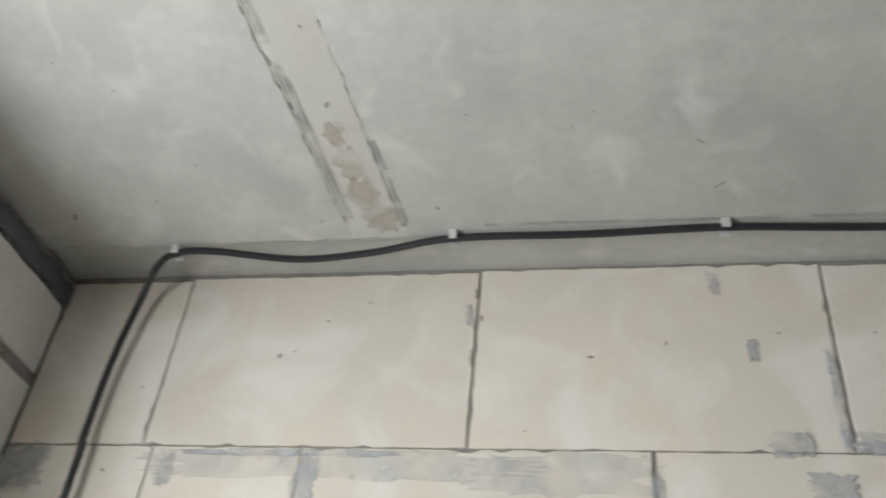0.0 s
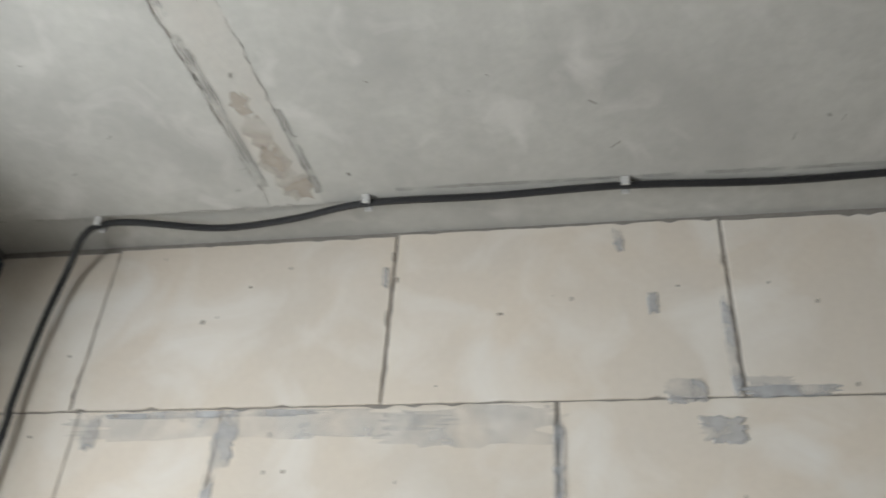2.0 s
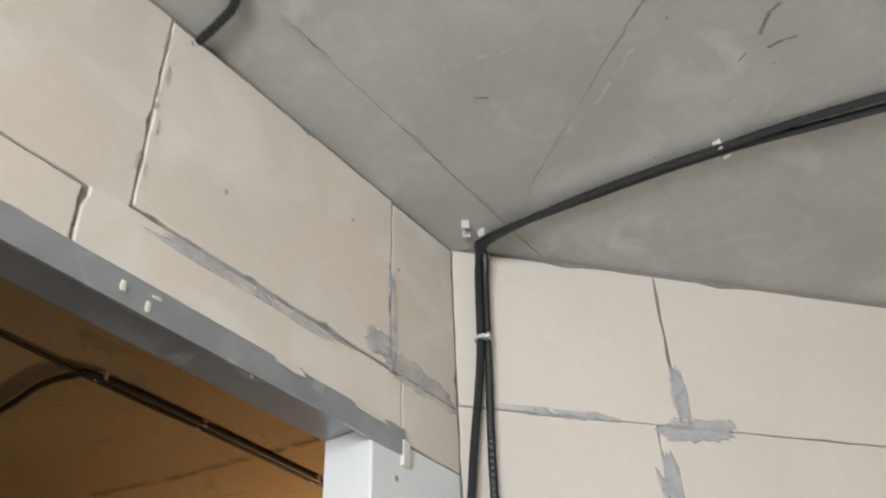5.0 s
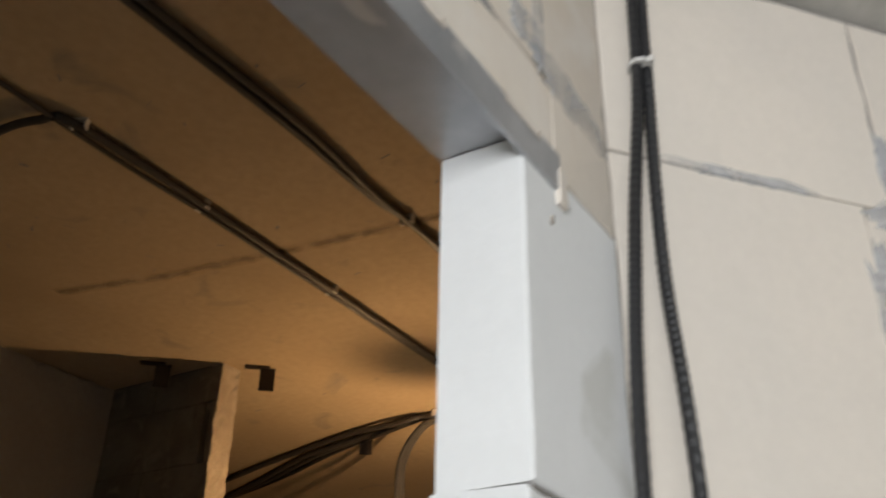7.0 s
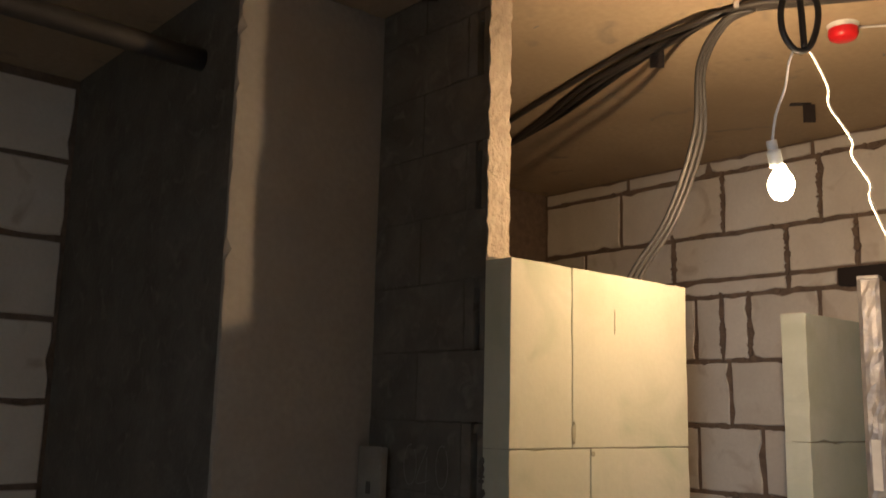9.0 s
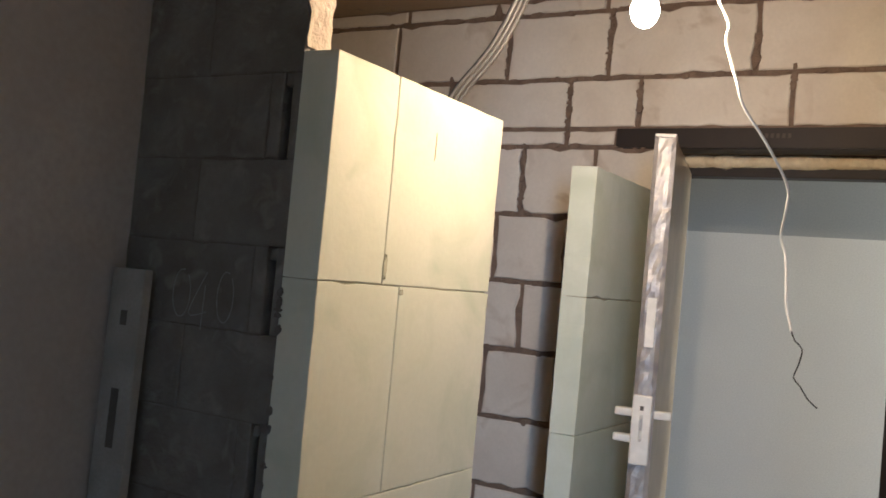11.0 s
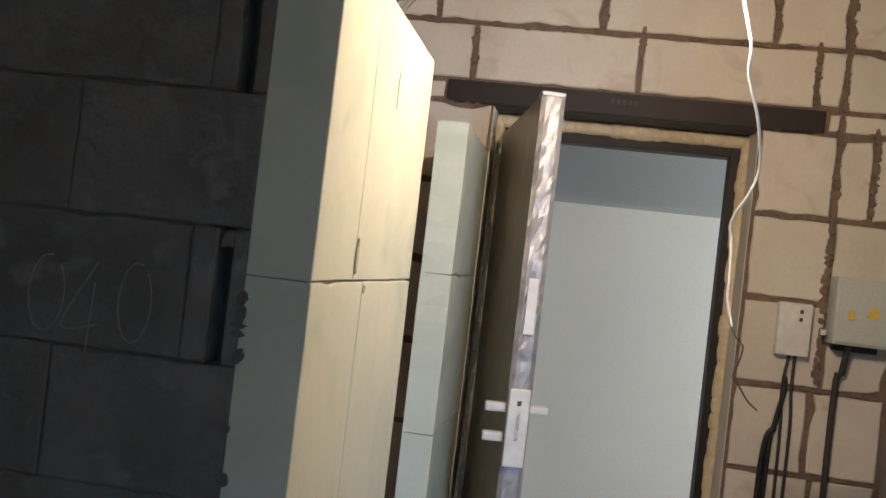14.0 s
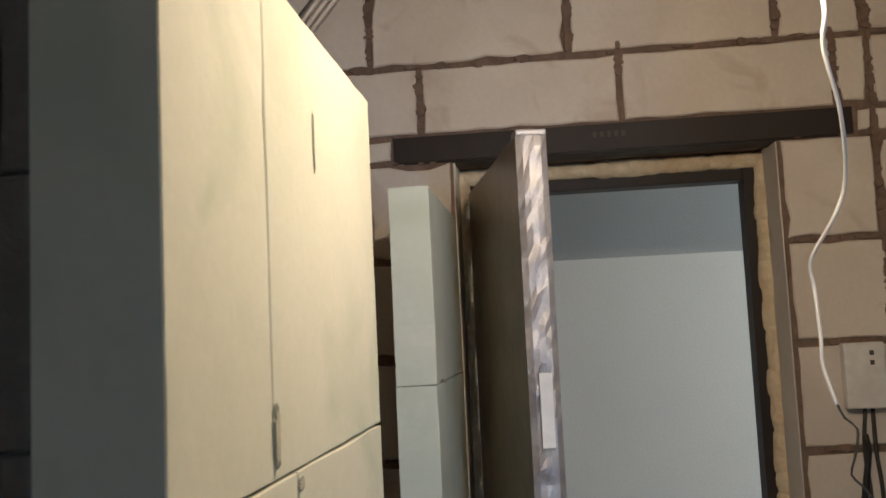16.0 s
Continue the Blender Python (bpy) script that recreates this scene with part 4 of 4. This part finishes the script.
blob(bm, P @ Matrix.Translation((0, -0.001, 0)), 5.02, 1.75, 0.003, 0.035, 0.0008, 2)
blob(bm, P @ Matrix.Translation((0, -0.001, 0)), 4.92, 1.375, 0.01, 0.008, 0.0008, 3)
part("chipped_groove", bm, GREEN_GLUE, part_1, "chipped dark groove at the joint")
bm = bmesh.new()
rnd = random.Random(12)
PE = Matrix.Translation((DX, 0, 0)) @ Matrix.Rotation(radians(-90), 4, "Z")
for k in range(46):
    blob(bm, PE @ Matrix.Translation((0, -0.001, 0)), -(1.718 - rnd.uniform(0, 0.008)), 0.2 + 1.18 * rnd.random(), rnd.uniform(0.004, 0.016), rnd.uniform(0.002, 0.016), 0.002, rnd.random(), 22, 0.0)
part("glue_lump", bm, CLINKER_MORTAR, part_1)
part_2 = tagged(part("partition_2", box((6.175, PY0 + 0.016, 0), (X3 + 0.004, 1.708, 1.865)), GREEN_GLUE), "short partition of green gypsum blocks beside the door", "wall", kind="structure")
block_rows(part_2, Matrix.Translation((0, PY0 + 0.006, 0)), [(1.40, 1.877, [6.152, X3]), (0.90, 1.40, [6.152, X3]), (0.4, 0.9, [6.152, X3]), (0.0, 0.4, [6.152, X3])], 0.098, PALE_GREEN, 0.002, 0.0, 0.0015, chamfer=0.002, tilt=0.001)

# ---- cables and clips in the room ----
zc = HA - 0.011
cable("conduit", "black corrugated conduit clipped along the concrete ceiling", [
    (0.19, -0.03, 0.1), (0.188, -0.03, 1.2), (0.193, -0.03, 2.16), (0.188, -0.03, 2.29), (0.192, -0.032, 2.465), (0.217, -0.045, 2.62), (0.26, -0.09, zc - 0.012), (0.313, -0.116, zc), (0.40, -0.118, zc), (0.58, -0.082, zc),
    (0.75, -0.098, zc), (0.934, -0.138, zc), (1.2, -0.138, zc), (1.472, -0.147, zc), (1.77, -0.133, zc), (2.073, -0.141, zc), (2.25, -0.130, zc), (2.426, -0.133, zc), (2.62, -0.119, zc), (2.815, -0.120, zc), (2.852, -0.10, zc), (2.865, -0.05, zc), (2.872, 0.01, zc)], 0.0082, BLACK, 0.006, 0.1)


def clip():
    ob = thing("cable_clip", "small white plastic cable clip on the ceiling", "clip", "ceiling clips")
    bm = bmesh.new()
    add_box(bm, (-0.008, -0.018, -0.006), (0.008, 0.018, 0.0), 0, 0.001)
    part("foot", bm, CLIP, ob)
    part("jaw", box((-0.008, -0.0165, -0.021), (0.008, -0.0125, -0.005), 0.001), CLIP, ob)
    part("jaw", box((-0.008, 0.0125, -0.021), (0.008, 0.0165, -0.005), 0.001), CLIP, ob)
    return ob


first = clip()
first.location = (0.313, -0.116, HA - 0.0005)
for x, y, a in ((0.934, -0.138, 0), (1.472, -0.147, 0), (2.073, -0.141, 0), (2.426, -0.133, 0), (2.815, -0.120, 20), (3.558, -0.085, 80), (3.608, -0.565, 80), (3.515, -0.065, 120)):
    copy_thing(first, pose(x, y, HA - 0.0005, 0, 0, a))
cable("conduit", "black corrugated conduit dropping down the wall corner", [
    (3.80, -1.3, zc), (3.665, -0.775, zc), (3.613, -0.565, zc), (3.582, -0.325, zc), (3.562, -0.09, zc - 0.004), (3.572, -0.055, HA - 0.05), (3.577, -0.042, 2.43), (3.556, -0.026, 2.2), (3.53, -0.018, 1.9), (3.52, -0.016, 1.2), (3.52, -0.016, 0.1)], 0.0082, BLACK, 0.006, 0.1)
second = cable("conduit", "second black conduit beside it in the corner", [
    (3.76, -1.3, zc), (3.637, -0.78, zc), (3.597, -0.565, zc - 0.004), (3.566, -0.325, zc - 0.006), (3.555, -0.10, zc - 0.018), (3.585, -0.062, HA - 0.06), (3.590, -0.052, 2.43), (3.590, -0.046, 2.17), (3.595, -0.056, 1.9), (3.60, -0.062, 1.2), (3.60, -0.062, 0.1)], 0.0082, BLACK, 0.006, 0.1)

tie(second, 3.583, -0.047, 2.47)

# ---- cables and fixtures on the hall ceiling ----
zh = HB - 0.014
cable("ceiling_cable", "dark cable clipped across the hall ceiling", [(2.6, 2.5, zh), (3.2, 2.1, zh), (3.42, 1.64, zh), (3.45, 1.42, zh), (3.432, 1.22, zh), (3.45, 1.11, zh), (3.497, 1.062, zh), (3.85, 1.06, zh), (4.335, 1.07, zh), (4.92, 1.085, zh), (4.975, 1.055, HB - 0.055), (5.02, 1.025, 2.61)], 0.0095, BROWN_CABLE)
cable("ceiling_cable", "twin dark cable on the hall ceiling", [(2.5, 1.05, HB - 0.008), (3.50, 1.085, zh), (3.86, 1.084, zh), (4.1, 1.088, zh), (4.34, 1.09, zh), (4.9, 1.10, zh)], 0.006, BROWN_CABLE)
for y, s in ((0.698, 0.0), (0.722, 0.012)):
    cable("ceiling_cable", "pair of dark cables across the hall ceiling", [(2.6, y - 0.01, zh), (3.32, y - 0.012, zh), (3.72, y - 0.02, zh), (4.0, y - s, zh), (4.13, y - s * 2, zh), (4.35, y - s, zh), (4.58, y - 0.2 * s, zh), (5.0, y + 0.05, zh), (5.55, y + 0.1, zh)], 0.009, BROWN_CABLE)
hall_clip = clip()
hall_clip.location = (3.85, 1.068, HB - 0.0005)
for x, y, a in ((3.50, 1.06, 30), (4.335, 1.075, 0), (4.92, 1.09, 0), (4.13, 0.70, 0), (5.31, 1.36, 110), (5.55, 0.98, 120)):
    copy_thing(hall_clip, pose(x, y, HB - 0.0005, 0, 0, a))
for k in range(4):
    d = 0.022 * k
    cable("ceiling_cable", "bundle of dark cables under the hall ceiling", [(6.0, 0.25 + d, zh), (5.62, 0.85 + d * 0.8, zh), (5.55, 0.98 + d * 0.6, zh), (5.42, 1.18 + d * 0.6, zh), (5.31, 1.34 + d, zh - 0.002)] + (
        [(5.36, 1.6 + 0.03 * k, zh - 0.01), (5.50, 1.95 + 0.08 * k, zh), (5.72, 2.45 + 0.06 * k, zh), (5.9, 3.0, zh), (6.0 + 0.03 * k, 3.5, zh)] if k % 4 != 3 else [(5.29, 1.5, HB - 0.03), (5.35, 1.8, zh), (5.5, 2.3, zh), (5.7, 2.9, zh), (5.85, 3.5, zh)]), 0.011, BROWN_CABLE)
for k in range(3):
    d = 0.02 * k
    cable("hanging_cable", "grey cable hanging from the ceiling behind the partition", [(5.34, 1.32, zh - 0.012), (5.30 + d, 1.40 + 0.01 * k, HB - 0.045), (5.275 + d * 1.6, 1.478 + 0.012 * k, 2.58), (5.285 + d * 2.0, 1.508 + 0.01 * k, 2.36), (5.275 + d * 1.2, 1.61, 2.1), (5.225 + d * 1.3, 1.728, 1.9), (5.15 + d * 2, 1.80, 1.6), (5.12, 1.82, 0.6)], 0.0078, GREY_CABLE, group="hanging cables")
# coil of slack cable
bm = bmesh.new()
loop = [(5.02, 1.025, 2.62)]
for i in range(19):
    loop.append((5.054 + 0.043 * math.sin(radians(i * 40)) * 0.75 + 0.004 * (i % 3), 1.033 - 0.034 * math.sin(radians(i * 40)), 2.523 + 0.1 * math.cos(radians(i * 40))))
loop.append((5.06, 1.024, 2.432))
tagged(part("cable_coil", tube(loop, 0.0085, 0.015), BLACK, None, "", True), "slack loops of black cable hanging from the ceiling", "cable")
cable("lamp_wire", "thin white wire holding the bulb", [(5.052, 1.046, 2.435), (5.045, 1.06, 2.40), (5.066, 1.085, 2.34), (5.058, 1.11, 2.27), (5.056, 1.122, 2.195)], 0.0035, WHITE_PLASTIC)
bulb = thing("light_bulb", "lit bare bulb hanging from a wire", "bulb", at=(0, 0, 0))
bm = bmesh.new()
prof = [(0.012, 2.142), (0.018, 2.128), (0.028, 2.113), (0.034, 2.096), (0.034, 2.082), (0.028, 2.064), (0.016, 2.051), (0.002, 2.046)]
rings = [[bm.verts.new((5.09 + r * math.cos(2 * math.pi * k / 16), 1.12 + r * math.sin(2 * math.pi * k / 16), zz)) for k in range(16)] for r, zz in prof]
for a, b in zip(rings, rings[1:]):
    for k in range(16):
        bm.faces.new((a[k], a[(k + 1) % 16], b[(k + 1) % 16], b[k]))
bm.faces.new(rings[-1])
glass = part("bulb_glass", bm, GLOW, bulb, "glowing glass bulb", True)
glass.visible_shadow = False
part("lamp_base", tube([(5.062, 1.1235, 2.178), (5.074, 1.122, 2.137)], 0.0178, 0.01, sides=16), WHITE_PLASTIC, bulb, "opaque white lamp base", True)
part("lamp_socket", tube([(5.055, 1.124, 2.203), (5.062, 1.1235, 2.178)], 0.014, 0.01, sides=12), WHITE_PLASTIC, bulb, "", True)
cable("white_wire", "wavy white wire hanging loose before the door", [
    (5.06, 1.024, 2.437), (5.10, 1.02, 2.415), (5.19, 1.03, 2.36), (5.225, 1.045, 2.32), (5.25, 1.0, 2.22), (5.255, 1.005, 2.18), (5.275, 0.97, 2.10), (5.28, 0.975, 2.06), (5.30, 0.945, 1.96), (5.35, 0.935, 1.91), (5.44, 0.89, 1.83), (5.55, 0.856, 1.745), (5.60, 0.862, 1.69), (5.68, 0.885, 1.62), (5.71, 0.875, 1.57), (5.72, 0.868, 1.48), (5.73, 0.866, 1.43), (5.73, 0.847, 1.36)], 0.0037, WHITE_PLASTIC, 0.01)
cable("thin_wire", "thin grey stripped wire end", [(5.73, 0.847, 1.362), (5.73, 0.835, 1.335), (5.73, 0.815, 1.315), (5.73, 0.822, 1.27), (5.73, 0.832, 1.235), (5.73, 0.815, 1.215), (5.73, 0.79, 1.18), (5.73, 0.765, 1.16)], 0.0022, GREY_CABLE, 0.01)

detector = thing("smoke_detector", "round red detector with white base on the ceiling", "detector")
bm = bmesh.new()
bmesh.ops.create_cone(bm, cap_ends=True, segments=24, radius1=0.044, radius2=0.05, depth=0.016, matrix=Matrix.Translation((5.70, 1.215, HB - 0.008)))
part("base", bm, WHITE_PLASTIC, detector, "white base")
bm = bmesh.new()
prof = [(0.046, HB - 0.016), (0.047, HB - 0.032), (0.042, HB - 0.045), (0.030, HB - 0.052)]
rings = [[bm.verts.new((5.70 + r * math.cos(2 * math.pi * k / 24), 1.215 + r * math.sin(2 * math.pi * k / 24), zz)) for k in range(24)] for r, zz in prof]
for a, b in zip(rings, rings[1:]):
    for k in range(24):
        bm.faces.new((a[k], a[(k + 1) % 24], b[(k + 1) % 24], b[k]))
bm.faces.new(rings[-1])
part("dome", bm, RED, detector, "red dome", True)
cable("white_wire", "thin white wire along the ceiling to the detector", [(5.74, 1.18, HB - 0.006), (5.95, 0.9, HB - 0.006), (6.2, 0.6, HB - 0.006), (6.5, 0.3, HB - 0.006)], 0.004, WHITE_PLASTIC)


def bracket(x, y, a):
    ob = thing("ceiling_bracket", "bent black steel strap under the ceiling", "bracket", "ceiling brackets")
    part("flange", box((-0.05, -0.015, -0.005), (0.03, 0.015, 0.0), 0.001), DARK_STEEL, ob)
    part("tab", box((0.0, -0.003, -0.08), (0.048, 0.003, -0.004), 0.001), DARK_STEEL, ob)
    ob.matrix_world = pose(x, y, HB, 0, 0, a)
    return ob


br = bracket(4.68, 1.628, -48)
for x, y in ((5.40, 1.755), (6.33, 1.685), (4.49, 1.90)):
    copy_thing(br, pose(x, y, HB, 0, 0, -48))
pipe = thing("ceiling_pipe", "grey pipe under the hall ceiling", "pipe")
part("tube", tube([(2.4, 2.42, 2.53), (3.2, 2.44, 2.53), (NX + 0.05, 2.46, 2.53)], 0.035, 0.2, sides=16), GREY_CABLE, pipe, "", True)

# ---- fixtures on the entrance wall ----
intercom = thing("wall_box", "small white plastic signal box on the wall", "box")
part("case", box((X3 - 0.045, 0.392, 1.247), (X3 - 0.004, 0.508, 1.437), 0.006), WHITE_PLASTIC, intercom)
part("dot", box((X3 - 0.047, 0.424, 1.40), (X3 - 0.0445, 0.436, 1.414), 0.001), GAP_DARK, intercom)
part("dot", box((X3 - 0.047, 0.424, 1.372), (X3 - 0.0445, 0.436, 1.386), 0.001), GAP_DARK, intercom)
panel = thing("electric_panel", "grey-green steel electric cabinet on the block wall", "cabinet")
part("body", box((X3 - 0.11, 0.10, 1.31), (X3 - 0.004, 0.335, 1.55), 0.004), CABINET, panel)
pd = part("cabinet_door", box((X3 - 0.118, 0.108, 1.318), (X3 - 0.1095, 0.327, 1.536), 0.003), CABINET, panel)
bm = bmesh.new()
vs = [bm.verts.new((X3 - 0.1205 + dx, y, zz)) for dx in (0, 0.0015) for y, zz in ((0.185, 1.415), (0.235, 1.415), (0.21, 1.458))]
bm.faces.new(vs[:3])
bm.faces.new(vs[3:])
for i in range(3):
    bm.faces.new((vs[i], vs[(i + 1) % 3], vs[3 + (i + 1) % 3], vs[3 + i]))
part("warning_sign", bm, YELLOW, pd, "yellow warning triangle")
part("key_lock", box((X3 - 0.124, 0.272, 1.40), (X3 - 0.117, 0.292, 1.432), 0.004), YELLOW, pd, "brass key lock")
part("gland", box((X3 - 0.07, 0.345, 1.335), (X3 - 0.05, 0.365, 1.355), 0.004), WHITE_PLASTIC, panel)
for k, (y, dy) in enumerate(((0.43, 0.0), (0.45, 0.012))):
    cable("wall_cable", "thin grey cables running down the block wall", [(X3 - 0.012, y, 1.25), (X3 - 0.012, y + dy, 1.12), (X3 - 0.012, y - 0.01 + dy, 0.9), (X3 - 0.012, y, 0.1)], 0.006, GREY_CABLE)
cable("wall_cable", "black cable bundle on the block wall", [(X3 - 0.02, 0.46, 1.17), (X3 - 0.02, 0.455, 1.12), (X3 - 0.02, 0.475, 1.0), (X3 - 0.02, 0.49, 0.85), (X3 - 0.02, 0.49, 0.1)], 0.009, BLACK)
cable("wall_cable", "black cable bundle on the block wall", [(X3 - 0.02, 0.475, 0.98), (X3 - 0.022, 0.51, 0.85), (X3 - 0.022, 0.51, 0.1)], 0.010, BLACK)
cable("wall_cable", "thick dark cable under the electric cabinet", [(X3 - 0.05, 0.26, 1.315), (X3 - 0.03, 0.27, 1.2), (X3 - 0.02, 0.285, 1.1), (X3 - 0.02, 0.28, 0.1)], 0.012, BROWN_CABLE)
part("bracket", box((X3 - 0.04, 0.16, 1.285), (X3 - 0.004, 0.31, 1.308), 0.003), BLUE_STEEL, panel)
pipe_stub = thing("pipe_stub", "short dark pipe stub high on the block wall", "pipe")
part("tube", tube([(X3 + 0.02, 0.735, 2.70), (X3 - 0.05, 0.735, 2.70)], 0.032, 0.02, sides=16), DARK_STEEL, pipe_stub, "", True)
